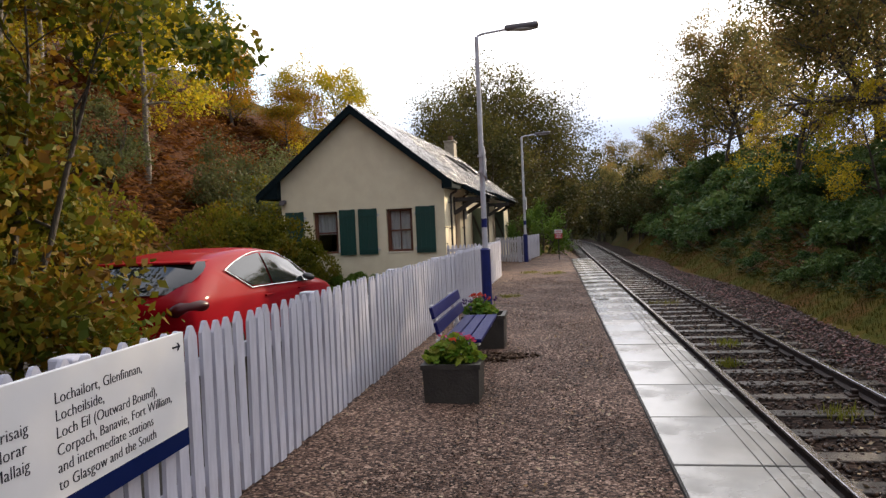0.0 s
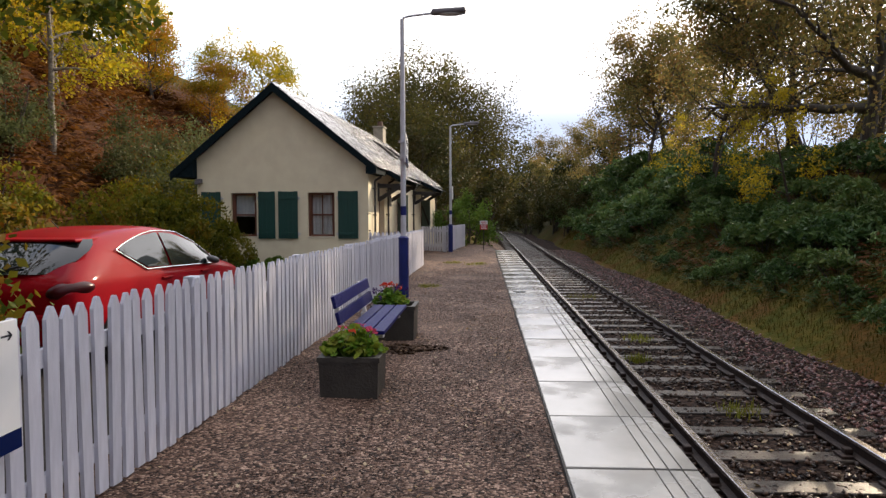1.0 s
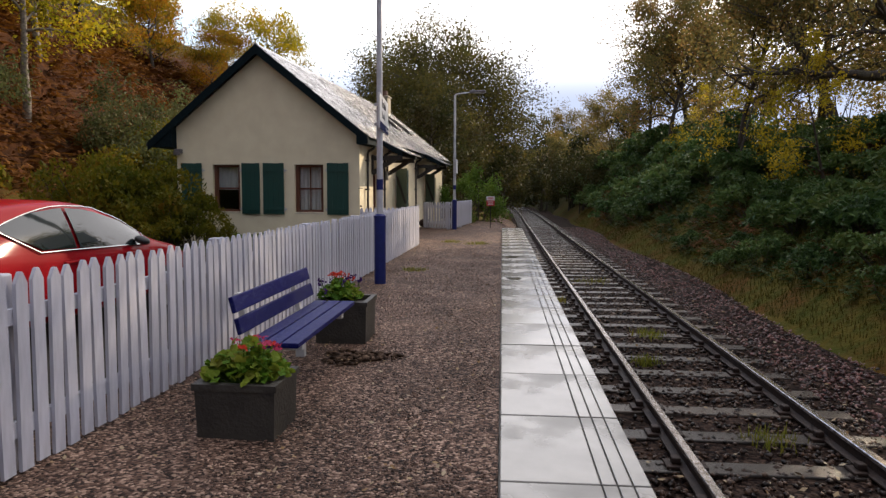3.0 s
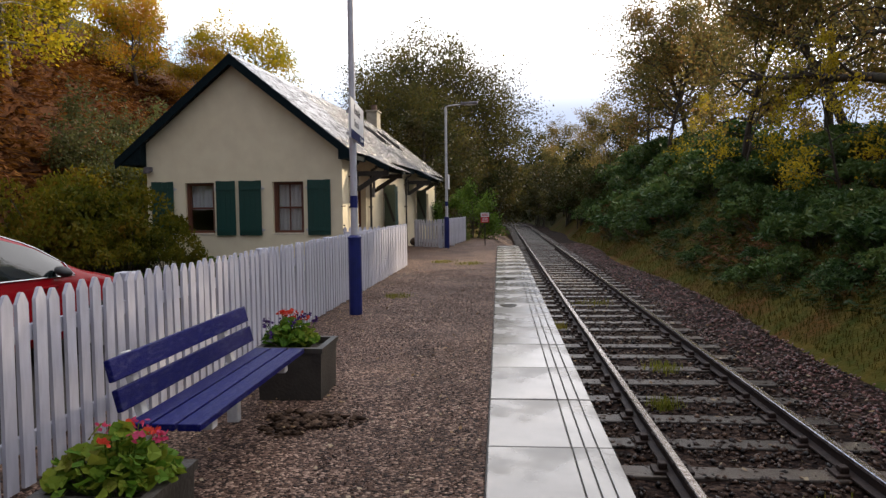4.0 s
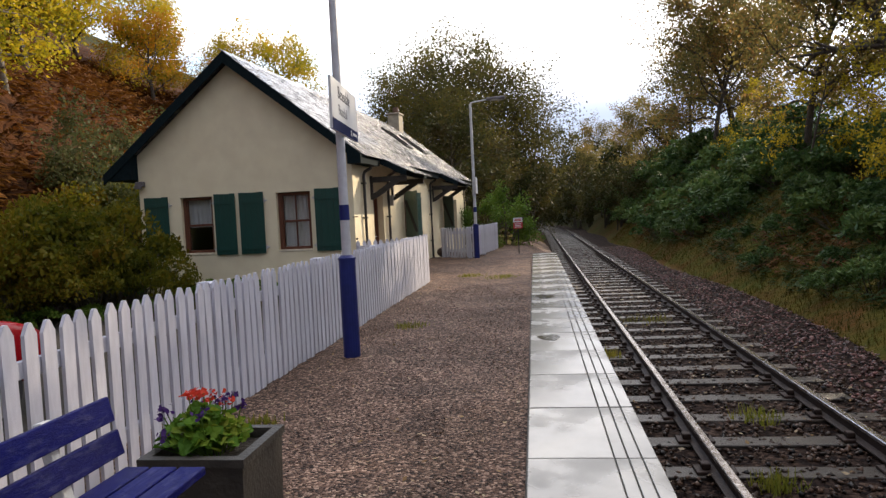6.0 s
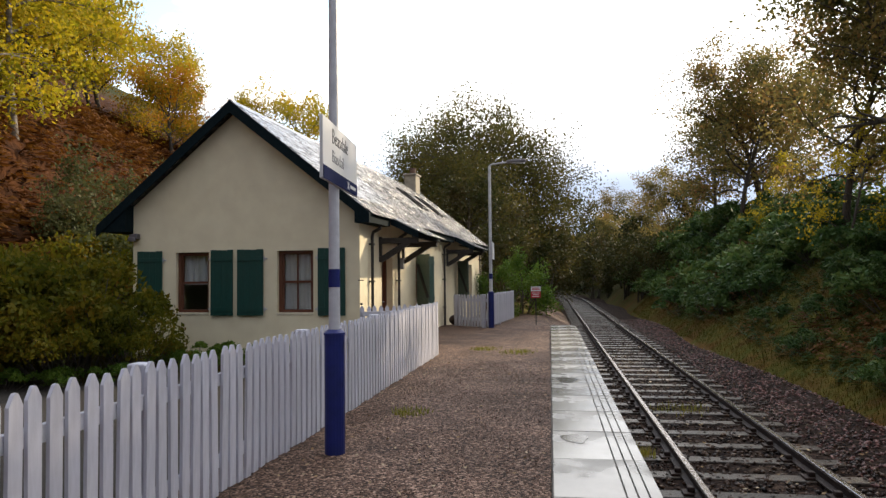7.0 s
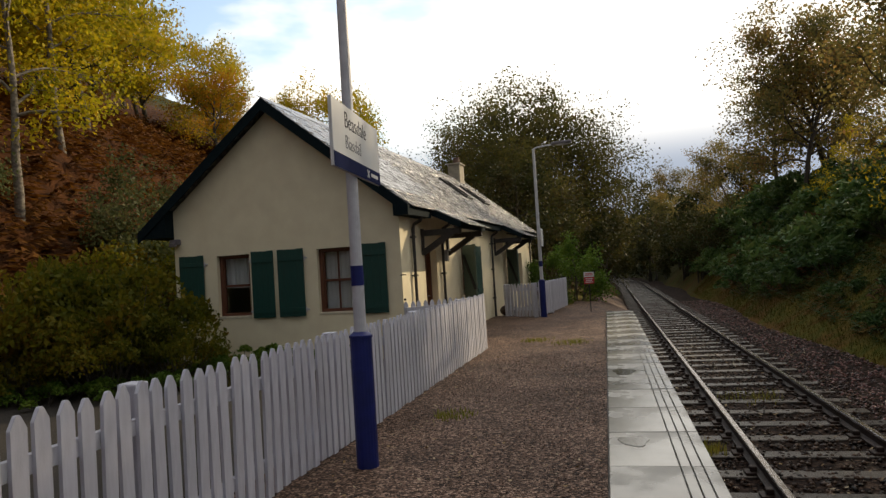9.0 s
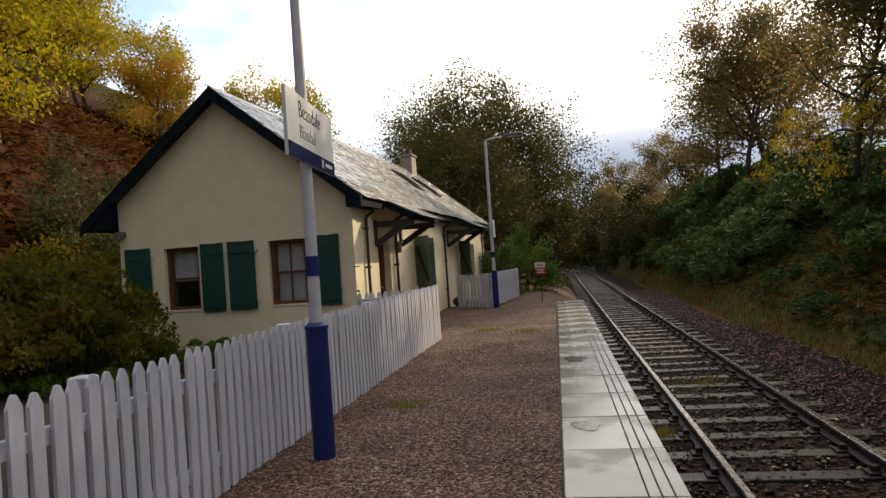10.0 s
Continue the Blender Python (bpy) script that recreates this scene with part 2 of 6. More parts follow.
M = dict(
    ground=ground_mat(),
    render=mat("cream_render", (0.76, 0.685, 0.485), (0.71, 0.63, 0.44), 0.85, 3.0, 0.3, 90, stain=(0.58, 0.51, 0.36), stain_scale=0.7, stain_amt=0.35),
    plinth=mat("window_surround", (0.68, 0.61, 0.46), None, 0.8, 8, 0.2, 60),
    slate=mat("wet_slate", (0.27, 0.27, 0.275), (0.07, 0.07, 0.075), 0.22, 11, 0.5, 30, obj_rand=0.6, stain=(0.32, 0.32, 0.27), stain_scale=4.5, stain_amt=0.5),
    slate_far=mat("wet_slate_joined", (0.27, 0.27, 0.275), (0.07, 0.07, 0.075), 0.22, 11, 0.5, 30, island=0.6, stain=(0.32, 0.32, 0.27), stain_scale=4.5, stain_amt=0.5),
    barge=mat("dark_green_paint", (0.005, 0.011, 0.014), (0.008, 0.015, 0.018), 0.7, 12, 0.1, 60, spec=0.05),
    shutter=mat("green_shutter_paint", (0.004, 0.052, 0.040), (0.003, 0.040, 0.031), 0.5, 10, 0.15, 50, stretch=(6, 6, 1), stain=(0.012, 0.045, 0.036)),
    # Paler shutter green: sun on the inner faces is put into the colour.
    fadedgreen=mat("faded_shutter_paint", (0.10, 0.135, 0.10), (0.065, 0.10, 0.075), 0.7, 10, 0.2, 50, stretch=(6, 6, 1), stain=(0.16, 0.17, 0.14)),
    brownwood=mat("brown_window_wood", (0.13, 0.045, 0.02), (0.09, 0.03, 0.014), 0.5, 14, 0.15, 60, stretch=(5, 5, 1)),
    darkwood=mat("dark_timber", (0.02, 0.017, 0.014), (0.035, 0.03, 0.025), 0.6, 14, 0.2, 40),
    iron=mat("black_iron", (0.015, 0.014, 0.013), (0.03, 0.026, 0.022), 0.5, 20, 0.1, 60),
    glass=glass_mat("window_glass", (0.92, 0.95, 0.95)),
    curtain=mat("white_net_curtain", (0.72, 0.72, 0.70), (0.60, 0.60, 0.60), 0.9, 30, 0.2, 60, stretch=(8, 1, 0.4)),
    interior=mat("dim_room", (0.12, 0.10, 0.08), None, 0.9, 4),
    chimney=mat("chimney_render", (0.42, 0.37, 0.28), (0.30, 0.27, 0.21), 0.9, 6, 0.4, 40, stain=(0.12, 0.12, 0.10)),
    terracotta=mat("chimney_pot_clay", (0.12, 0.07, 0.05), None, 0.85, 8),
    white=mat("white_fence_paint", (0.50, 0.505, 0.575), (0.43, 0.435, 0.50), 0.5, 7, 0.15, 60, obj_rand=0.07, stretch=(5, 5, 0.8), stain=(0.32, 0.33, 0.33), stain_scale=2.0, stain_amt=0.35, spec=0.3),
    signwhite=mat("white_sign_enamel", (0.62, 0.63, 0.64), (0.58, 0.59, 0.60), 0.6, 3, spec=0.2),
    navy=mat("navy_enamel", (0.004, 0.010, 0.055), (0.005, 0.012, 0.065), 0.75, 5, spec=0.04),
    blue=mat("blue_post_paint", (0.009, 0.016, 0.125), (0.007, 0.013, 0.09), 0.45, 9, 0.1, 60, stain=(0.02, 0.028, 0.10), spec=0.3),
    benchblue=mat("blue_bench_paint", (0.005, 0.007, 0.092), (0.004, 0.005, 0.07), 0.5, 12, 0.25, 50, obj_rand=0.12, stretch=(4, 1, 4), stain=(0.22, 0.23, 0.30), stain_scale=11.0, stain_amt=0.12, spec=0.1),
    galv=mat("galvanised_pole", (0.52, 0.53, 0.57), (0.44, 0.45, 0.49), 0.45, 12, 0.05, 60, metal=0.15),
    lamphead=mat("grey_lamp_housing", (0.13, 0.12, 0.13), None, 0.5, 8),
    lens=mat("lamp_lens", (0.45, 0.45, 0.44), None, 0.2, 8),
    text=mat("dark_lettering", (0.02, 0.02, 0.03), None, 0.7, 8, spec=0.1),
    textgrey=mat("grey_lettering", (0.22, 0.23, 0.25), None, 0.7, 8, spec=0.1),
    signred=mat("red_sign_enamel", (0.50, 0.02, 0.03), None, 0.35, 5),
    slab=mat("wet_platform_slab", (0.30, 0.29, 0.262), (0.22, 0.212, 0.19), 0.14, 2.2, 0.04, 22, obj_rand=0.2, stain=(0.15, 0.145, 0.135), stain_scale=1.1, stain_amt=0.7, rough2=0.42),
    pool=mat("standing_water", (0.12, 0.115, 0.10), (0.08, 0.077, 0.068), 0.08, 5, spec=0.4),
    joint=mat("slab_mortar", (0.09, 0.085, 0.075), None, 0.8, 20),
    edge=mat("platform_edge_stone", (0.30, 0.28, 0.24), (0.18, 0.17, 0.15), 0.8, 8, 0.5, 30),
    gravel=gravel_mat("platform_gravel", [(0.006, 0.004, 0.003), (0.034, 0.0195, 0.0135), (0.09, 0.053, 0.038), (0.16, 0.099, 0.072), (0.40, 0.28, 0.21)], 58, 0.7, 0.12),
    pebble=mat("loose_gravel", (0.15, 0.092, 0.068), (0.055, 0.034, 0.025), 0.5, 20, 0.2, 60, island=0.95, spec=0.25),
    ballastbed=gravel_mat("ballast_bed", [(0.005, 0.003, 0.003), (0.012, 0.007, 0.006), (0.03, 0.018, 0.013), (0.07, 0.046, 0.034)], 24, 0.8, 0.05),
    ballast=mat("track_ballast", (0.064, 0.036, 0.022), (0.012, 0.007, 0.005), 0.4, 20, 0.3, 60, island=0.98, spec=0.25),
    ballastred=mat("reddish_ballast", (0.15, 0.068, 0.057), (0.04, 0.018, 0.016), 0.4, 20, 0.3, 60, island=0.95, spec=0.4),
    sleeper=mat("wet_sleeper_timber", (0.06, 0.045, 0.033), (0.014, 0.010, 0.007), 0.3, 9, 0.3, 30, stretch=(1, 8, 8), obj_rand=0.5, spec=0.42),
    railtop=mat("worn_rail_head", (0.50, 0.46, 0.43), (0.26, 0.22, 0.20), 0.22, 20, 0.05, 60, metal=0.85),
    rust=mat("rusty_rail_web", (0.035, 0.02, 0.014), (0.018, 0.011, 0.009), 0.6, 20, 0.3, 60, spec=0.25),
    carpaint=mat("red_car_paint", (0.225, 0.002, 0.006), (0.20, 0.002, 0.005), 0.5, 2, coat=0.25, spec=0.03),
    carglass=mat("dark_car_glass", (0.012, 0.018, 0.018), None, 0.03, 2, spec=0.8),
    carblack=mat("black_plastic", (0.02, 0.02, 0.02), None, 0.5, 20),
    chrome=mat("chrome_trim", (0.5, 0.5, 0.51), None, 0.18, 5, metal=1.0),
    taillight=mat("smoked_tail_light", (0.05, 0.003, 0.005), (0.025, 0.003, 0.004), 0.3, 5, spec=0.3),
    tyre=mat("tyre_rubber", (0.02, 0.02, 0.02), None, 0.8, 20),
    alloy=mat("alloy_rim", (0.45, 0.45, 0.46), None, 0.3, 5, metal=0.8),
    planter=mat("grey_brown_planter", (0.036, 0.031, 0.024), (0.022, 0.019, 0.015), 0.6, 7, 0.35, 40, stain=(0.055, 0.05, 0.04), stain_scale=3),
    earth=mat("damp_earth", (0.10, 0.064, 0.042), (0.035, 0.022, 0.015), 0.9, 20, 0.8, 40, island=0.5, spec=0.1),
    soil=mat("planter_soil", (0.025, 0.018, 0.012), None, 0.95, 20, 0.8, 40),
    bark=mat("tree_bark", (0.075, 0.06, 0.045), (0.035, 0.028, 0.022), 0.9, 8, 0.8, 25, stretch=(3, 3, 0.7), stain=(0.12, 0.13, 0.09), stain_scale=2),
    birchbark=mat("pale_bark", (0.22, 0.19, 0.15), (0.08, 0.065, 0.05), 0.85, 5, 0.5, 25, stretch=(2, 2, 3)),
    tarmac=mat("driveway_tarmac", (0.042, 0.038, 0.034), (0.025, 0.023, 0.021), 0.8, 30, 0.5, 80, stain=(0.06, 0.052, 0.042), stain_scale=0.6, spec=0.12),
    hill=mat("distant_hill", (0.07, 0.075, 0.05), (0.10, 0.085, 0.05), 0.95, 0.02, 0, 1),
    concrete=mat("white_painted_concrete", (0.60, 0.60, 0.60), (0.48, 0.48, 0.47), 0.7, 10, 0.3, 40),
    rubberball=mat("rusty_brown_float", (0.05, 0.025, 0.016), (0.03, 0.016, 0.012), 0.6, 6, 0.2, 30),
    l_hazel=leaf_mat("hazel_leaves", [(0.031, 0.05, 0.007), (0.062, 0.084, 0.008), (0.123, 0.118, 0.01), (0.194, 0.109, 0.011), (0.088, 0.034, 0.007)]),
    l_oak=leaf_mat("autumn_oak_leaves", [(0.077, 0.086, 0.007), (0.177, 0.144, 0.009), (0.309, 0.196, 0.011), (0.355, 0.144, 0.009), (0.184, 0.068, 0.006)], trans=0.5),
    l_yellow=leaf_mat("yellow_birch_leaves", [(0.131, 0.146, 0.008), (0.308, 0.273, 0.012), (0.513, 0.381, 0.017), (0.374, 0.208, 0.01)], trans=0.5),
    l_olive=leaf_mat("olive_leaves", [(0.073, 0.087, 0.032), (0.159, 0.144, 0.045), (0.254, 0.184, 0.053), (0.304, 0.15, 0.053)], trans=0.6),
    l_dark=leaf_mat("grey_green_leaves", [(0.045, 0.053, 0.015), (0.084, 0.084, 0.023), (0.118, 0.103, 0.025), (0.138, 0.1, 0.024)], trans=0.5),
    l_rhodo=leaf_mat("rhododendron_leaves", [(0.025, 0.062, 0.02), (0.051, 0.104, 0.028), (0.095, 0.152, 0.039), (0.139, 0.162, 0.039)], rough=0.5, trans=0.3, spec=0.2),
    l_fern=leaf_mat("fern_fronds", [(0.014, 0.035, 0.008), (0.025, 0.056, 0.011), (0.042, 0.073, 0.014), (0.084, 0.056, 0.015)], rough=0.62, trans=0.35, spec=0.15),
    l_shrub=leaf_mat("shrub_leaves", [(0.042, 0.056, 0.005), (0.092, 0.099, 0.007), (0.166, 0.133, 0.01), (0.194, 0.086, 0.01)], trans=0.5),
    l_sallow=leaf_mat("sallow_leaves", [(0.056, 0.07, 0.025), (0.084, 0.098, 0.035), (0.119, 0.112, 0.042)], trans=0.4),
    # Pale straw colour stands for the sunlit background between the trunks.
    l_sunlit=leaf_mat("straw_undergrowth", [(0.10, 0.09, 0.025), (0.20, 0.16, 0.04), (0.26, 0.17, 0.05)], trans=0.5),
    l_bracken_low=leaf_mat("faded_bracken", [(0.048, 0.022, 0.013), (0.096, 0.04, 0.019), (0.16, 0.072, 0.029), (0.08, 0.056, 0.019)], rough=0.8),
    l_gold=leaf_mat("golden_birch_leaves", [(0.26, 0.23, 0.02), (0.46, 0.36, 0.025), (0.58, 0.42, 0.03)], trans=0.6),
    l_thicket=leaf_mat("dark_thicket_leaves", [(0.018, 0.028, 0.008), (0.035, 0.042, 0.012), (0.06, 0.055, 0.018), (0.085, 0.06, 0.022)], trans=0.4, spec=0.1),
    l_weed=leaf_mat("yellow_green_weeds", [(0.12, 0.16, 0.02), (0.22, 0.22, 0.03), (0.26, 0.20, 0.04)], trans=0.4),
    l_green=leaf_mat("fresh_green_leaves", [(0.048, 0.097, 0.016), (0.084, 0.151, 0.02), (0.144, 0.194, 0.024)]),
    l_bracken=leaf_mat("dead_bracken", [(0.049, 0.016, 0.007), (0.109, 0.038, 0.009), (0.185, 0.082, 0.014), (0.082, 0.027, 0.009)], rough=0.8),
    l_grass=leaf_mat("rough_grass", [(0.024, 0.036, 0.004), (0.043, 0.045, 0.005), (0.073, 0.051, 0.008), (0.071, 0.034, 0.005)], rough=0.7),
    l_geranium=leaf_mat("geranium_leaves", [(0.03, 0.083, 0.008), (0.072, 0.15, 0.013), (0.162, 0.203, 0.021), (0.12, 0.075, 0.021)], trans=0.4),
    l_litter=leaf_mat("fallen_leaves", [(0.16, 0.09, 0.04), (0.26, 0.17, 0.08), (0.40, 0.33, 0.22), (0.12, 0.06, 0.03)], rough=0.5, trans=0.1),
    p_pink=leaf_mat("pink_petals", [(0.55, 0.04, 0.12), (0.65, 0.10, 0.20)]),
    p_red=leaf_mat("red_petals", [(0.55, 0.03, 0.02), (0.65, 0.10, 0.05)]),
    p_violet=leaf_mat("violet_petals", [(0.04, 0.015, 0.10), (0.08, 0.03, 0.16)]),
)

# ---- building helpers ----


def thing(name, label, category, group="", kind="", m=None):
    e = new(name)
    e.empty_display_size = 0.2
    if m is not None:
        e.matrix_world = m
    return tagged(e, label, category, group, kind)


def part(name, bm, material, parent=None, label="", smooth=False):
    me = bpy.data.meshes.new(name)
    bm.to_mesh(me)
    bm.free()
    if smooth:
        me.polygons.foreach_set("use_smooth", [True] * len(me.polygons))
    for x in (material if isinstance(material, (list, tuple)) else [material]):
        me.materials.append(M[x] if isinstance(x, str) else x)
    ob = new(name, me)
    ob.parent = parent
    if label:
        ob["label"] = label
    return ob


def again(ob, parent, m):
    """Another piece on the same mesh."""
    o = bpy.data.objects.new(ob.name.split(".")[0], ob.data)
    scene.collection.objects.link(o)
    o.parent = parent
    o.matrix_basis = m
    return o


def BM():
    return bmesh.new()


def box(bm, x0, x1, y0, y1, z0, z1, bevel=0.0, m=None):
    r = bmesh.ops.create_cube(bm, size=1.0)
    vs = r["verts"]
    for v in vs:
        v.co = Vector(((x0 + x1) / 2 + v.co.x * (x1 - x0), (y0 + y1) / 2 + v.co.y * (y1 - y0), (z0 + z1) / 2 + v.co.z * (z1 - z0)))
    if m is not None:
        bmesh.ops.transform(bm, matrix=m, verts=vs)
    if bevel:
        es = list({e for v in vs for e in v.link_edges})
        bmesh.ops.bevel(bm, geom=es, offset=bevel, segments=2, affect="EDGES", profile=0.5)
    return bm


def tube(bm, a, b, r0, r1=None, n=12, caps=True):
    a, b = Vector(a), Vector(b)
    d = b - a
    q = d.to_track_quat("Z", "Y").to_matrix().to_4x4()
    bmesh.ops.create_cone(bm, cap_ends=caps, segments=n, radius1=r0, radius2=r0 if r1 is None else r1, depth=d.length,
                          matrix=Matrix.Translation((a + b) / 2) @ q)
    return bm


def bent_tube(bm, pts, r, n=10):
    """A pipe through points, with swept rings."""
    pts = [Vector(p) for p in pts]
    rings = []
    for i, p in enumerate(pts):
        d = (pts[min(i + 1, len(pts) - 1)] - pts[max(i - 1, 0)]).normalized()
        q = d.to_track_quat("Z", "Y").to_matrix()
        rings.append([bm.verts.new(p + q @ Vector((r * math.cos(k * math.tau / n), r * math.sin(k * math.tau / n), 0))) for k in range(n)])
    for u, v in zip(rings, rings[1:]):
        for k in range(n):
            bm.faces.new((u[k], u[(k + 1) % n], v[(k + 1) % n], v[k]))
    bm.faces.new(rings[0][::-1])
    bm.faces.new(rings[-1])
    return bm


def prism(bm, outline, y0, y1):
    """A polygon in x and z, pushed from y0 to y1."""
    a = [bm.verts.new((x, y0, z)) for x, z in outline]
    b = [bm.verts.new((x, y1, z)) for x, z in outline]
    bm.faces.new(a)
    bm.faces.new(b[::-1])
    n = len(a)
    for i in range(n):
        bm.faces.new((a[i], b[i], b[(i + 1) % n], a[(i + 1) % n]))
    bmesh.ops.recalc_face_normals(bm, faces=bm.faces)
    return bm


def mesh_np(name, verts, faces, material, parent=None, smooth=False, label=""):
    """One mesh out of computed arrays; faces all of one corner count."""
    verts, faces = np.asarray(verts, np.float32), np.asarray(faces, np.int32)
    me = bpy.data.meshes.new(name)
    k = faces.shape[1]
    me.vertices.add(len(verts))
    me.vertices.foreach_set("co", verts.ravel())
    me.loops.add(faces.size)
    me.loops.foreach_set("vertex_index", faces.ravel())
    me.polygons.add(len(faces))
    me.polygons.foreach_set("loop_start", np.arange(0, faces.size, k, dtype=np.int32))
    if smooth:
        me.polygons.foreach_set("use_smooth", np.ones(len(faces), bool))
    me.update(calc_edges=True)
    me.materials.append(M[material])
    ob = new(name, me)
    ob.parent = parent
    if label:
        ob["label"] = label
    return ob


def rot_frames(n, rng, up=0.0):
    """n random pairs of axes; up pulls the normals upwards."""
    nrm = rng.normal(size=(n, 3))
    nrm[:, 2] += up
    nrm /= np.linalg.norm(nrm, axis=1)[:, None]
    t = np.cross(nrm, rng.normal(size=(n, 3)))
    t /= np.linalg.norm(t, axis=1)[:, None] + 1e-9
    return t, np.cross(nrm, t), nrm


def leaves(centres, size, rng, up=0.6, slim=0.55, droop=0.0):
    """A folded leaf of two quads at every centre: verts and quads."""
    n = len(centres)
    t, b, nr = rot_frames(n, rng, up)
    if droop:
        t[:, 2] -= droop
        t /= np.linalg.norm(t, axis=1)[:, None]
    s = (size * rng.uniform(0.6, 1.25, n))[:, None]
    c = np.asarray(centres)
    p0 = c - t * s * 0.5
    p1 = c + t * s * 0.5
    mid = c + nr * s * 0.06
    e1 = c + b * s * slim * 0.5 - nr * s * 0.05
    e2 = c - b * s * slim * 0.5 - nr * s * 0.05
    v = np.stack([p0, e1, p1, e2], 1).reshape(-1, 3)
    f = np.arange(n * 4).reshape(-1, 4)
    return v, f


ROCK_F = np.array([(0, 2, 4), (2, 1, 4), (1, 3, 4), (3, 0, 4), (2, 0, 5), (1, 2, 5), (3, 1, 5), (0, 3, 5)])


def rocks(centres, sizes, rng, flat=0.7):
    """Angular stones: squashed octahedra with jittered corners."""
    n = len(centres)
    base = np.array([(1, 0, 0), (-1, 0, 0), (0, 1, 0), (0, -1, 0), (0, 0, 1), (0, 0, -1)], float)
    v = base[None] * rng.uniform(0.65, 1.2, (n, 6, 1)) + rng.normal(0, 0.18, (n, 6, 3))
    v[:, :, 2] *= flat
    a = rng.uniform(0, math.tau, n)
    ca, sa = np.cos(a)[:, None], np.sin(a)[:, None]
    x, y = v[:, :, 0] * ca - v[:, :, 1] * sa, v[:, :, 0] * sa + v[:, :, 1] * ca
    tilt = rng.uniform(-0.6, 0.6, n)[:, None]
    y, z = y * np.cos(tilt) - v[:, :, 2] * np.sin(tilt), y * np.sin(tilt) + v[:, :, 2] * np.cos(tilt)
    v = np.stack([x, y, z], 2) * np.asarray(sizes)[:, None, None] * 0.5 + np.asarray(centres)[:, None]
    f = (ROCK_F[None] + 6 * np.arange(n)[:, None, None]).reshape(-1, 3)
    return v.reshape(-1, 3), f


# ---- the lie of the land ----


def ss(a, b, x):
    t = np.clip((np.asarray(x, float) - a) / (b - a), 0, 1)
    return t * t * (3 - 2 * t)


def track_x(y):
    """The line bends to the left past the cutting."""
    y = np.asarray(y, float)
    return -0.0022 * np.clip(y - 68, 0, None) ** 2


def ground_z(x, y):
    x, y = np.asarray(x, float), np.asarray(y, float)
    xs = x - track_x(y)
    wob = 0.35 * np.sin(x * 0.7 + y * 0.31) + 0.25 * np.sin(x * 1.3 - y * 0.57 + 1)
    d = np.clip(xs - 4.9 - 0.25 * np.sin(y * 0.35), 0, None)
    steep = 0.60 + 0.34 * ss(18, 52, y)
    right = -0.86 + np.where(d < 6, steep * d, steep * 6 + 0.07 * np.clip(d - 6, 0, 60)) + wob * 0.5 * ss(0.5, 3, d)
    e = np.clip(-xs - 11.5 - 0.5 * np.sin(y * 0.2), 0, None)
    e = e + np.clip(y - 40, 0, 40) * 0.12 * ss(-4, -12, xs)
    left = -0.12 + np.where(e < 8, 1.0 * e, 8.0 + 0.45 * np.clip(e - 8, 0, 80)) + wob * ss(1, 4, e)
    bed = -0.12 - 0.76 * ss(-0.5, 0.6, xs)
    z = np.where(xs > 2, np.where(d > 0, right, bed), np.where(e > 0, left, bed))
    far = ss(110, 420, y)
    z = z + far * (13 + 4 * np.sin(x * 0.02) + 12 * ss(0, 200, np.abs(x)))
    back = ss(-25, -80, y)
    return z + back * 6


gx = np.concatenate([-np.geomspace(420, 26, 26), np.linspace(-25, -11, 36), np.linspace(-10.5, 0, 16), np.linspace(0.1, 1.1, 5), np.linspace(1.5, 4.5, 6), np.linspace(4.7, 14, 44), np.geomspace(14.5, 420, 30)])
gy = np.concatenate([np.linspace(-90, -8, 16), np.linspace(-7, 60, 136), np.linspace(61, 120, 40), np.geomspace(122, 700, 34)])
GX, GY = np.meshgrid(gx, gy)
gv = np.stack([GX, GY, ground_z(GX, GY)], 2).reshape(-1, 3)
nx = len(gx)
ii = (np.arange(len(gy) - 1)[:, None] * nx + np.arange(nx - 1)[None]).ravel()
ground = mesh_np("ground", gv, np.stack([ii, ii + 1, ii + nx + 1, ii + nx], 1), "ground", smooth=True)
tagged(ground, "rough grassy hillside and railway cutting with bracken", "ground", kind="structure")

bm = BM()
box(bm, -11.3, -2.75, -8, 20.2, -0.3, -0.10)
drive = part("road", bm, "tarmac")
tagged(drive, "damp dark tarmac driveway behind the white fence", "driveway", kind="structure")

# platform body: gravel top, stone face to the track, worn end
bm = BM()
nxp, nyp = 22, 150
rows_v = []
for j in range(nyp + 1):
    y = -8 + 37.4 * j / nyp
    row = []
    for i in range(nxp + 1):
        x = -2.95 + 2.945 * i / nxp
        if y > 20.6:
            x = -3.95 + 3.945 * i / nxp
        z = 0.014 * math.sin(x * 3.1 + y * 0.8) * math.sin(y * 1.7 - x) - 0.012 + 0.03 * (1 - i / nxp) ** 3
        row.append(bm.verts.new((x, y, z)))
    rows_v.append(row)
for a, b in zip(rows_v, rows_v[1:]):
    for i in range(nxp):
        bm.faces.new((a[i], a[i + 1], b[i + 1], b[i]))
plat = part("platform", bm, "gravel", smooth=True)
tagged(plat, "damp brown gravel railway platform surface", "platform", kind="structure")
bm = BM()
box(bm, -2.9, 0.70, -8, 29.36, -0.9, -0.06)
box(bm, -3.9, -2.5, 20.7, 40, -0.9, -0.06)
core = part("platform_base", bm, "edge")
tagged(core, "stone built platform base facing the track", "platform base", kind="structure")
bm = BM()
nya = 60
rv = []
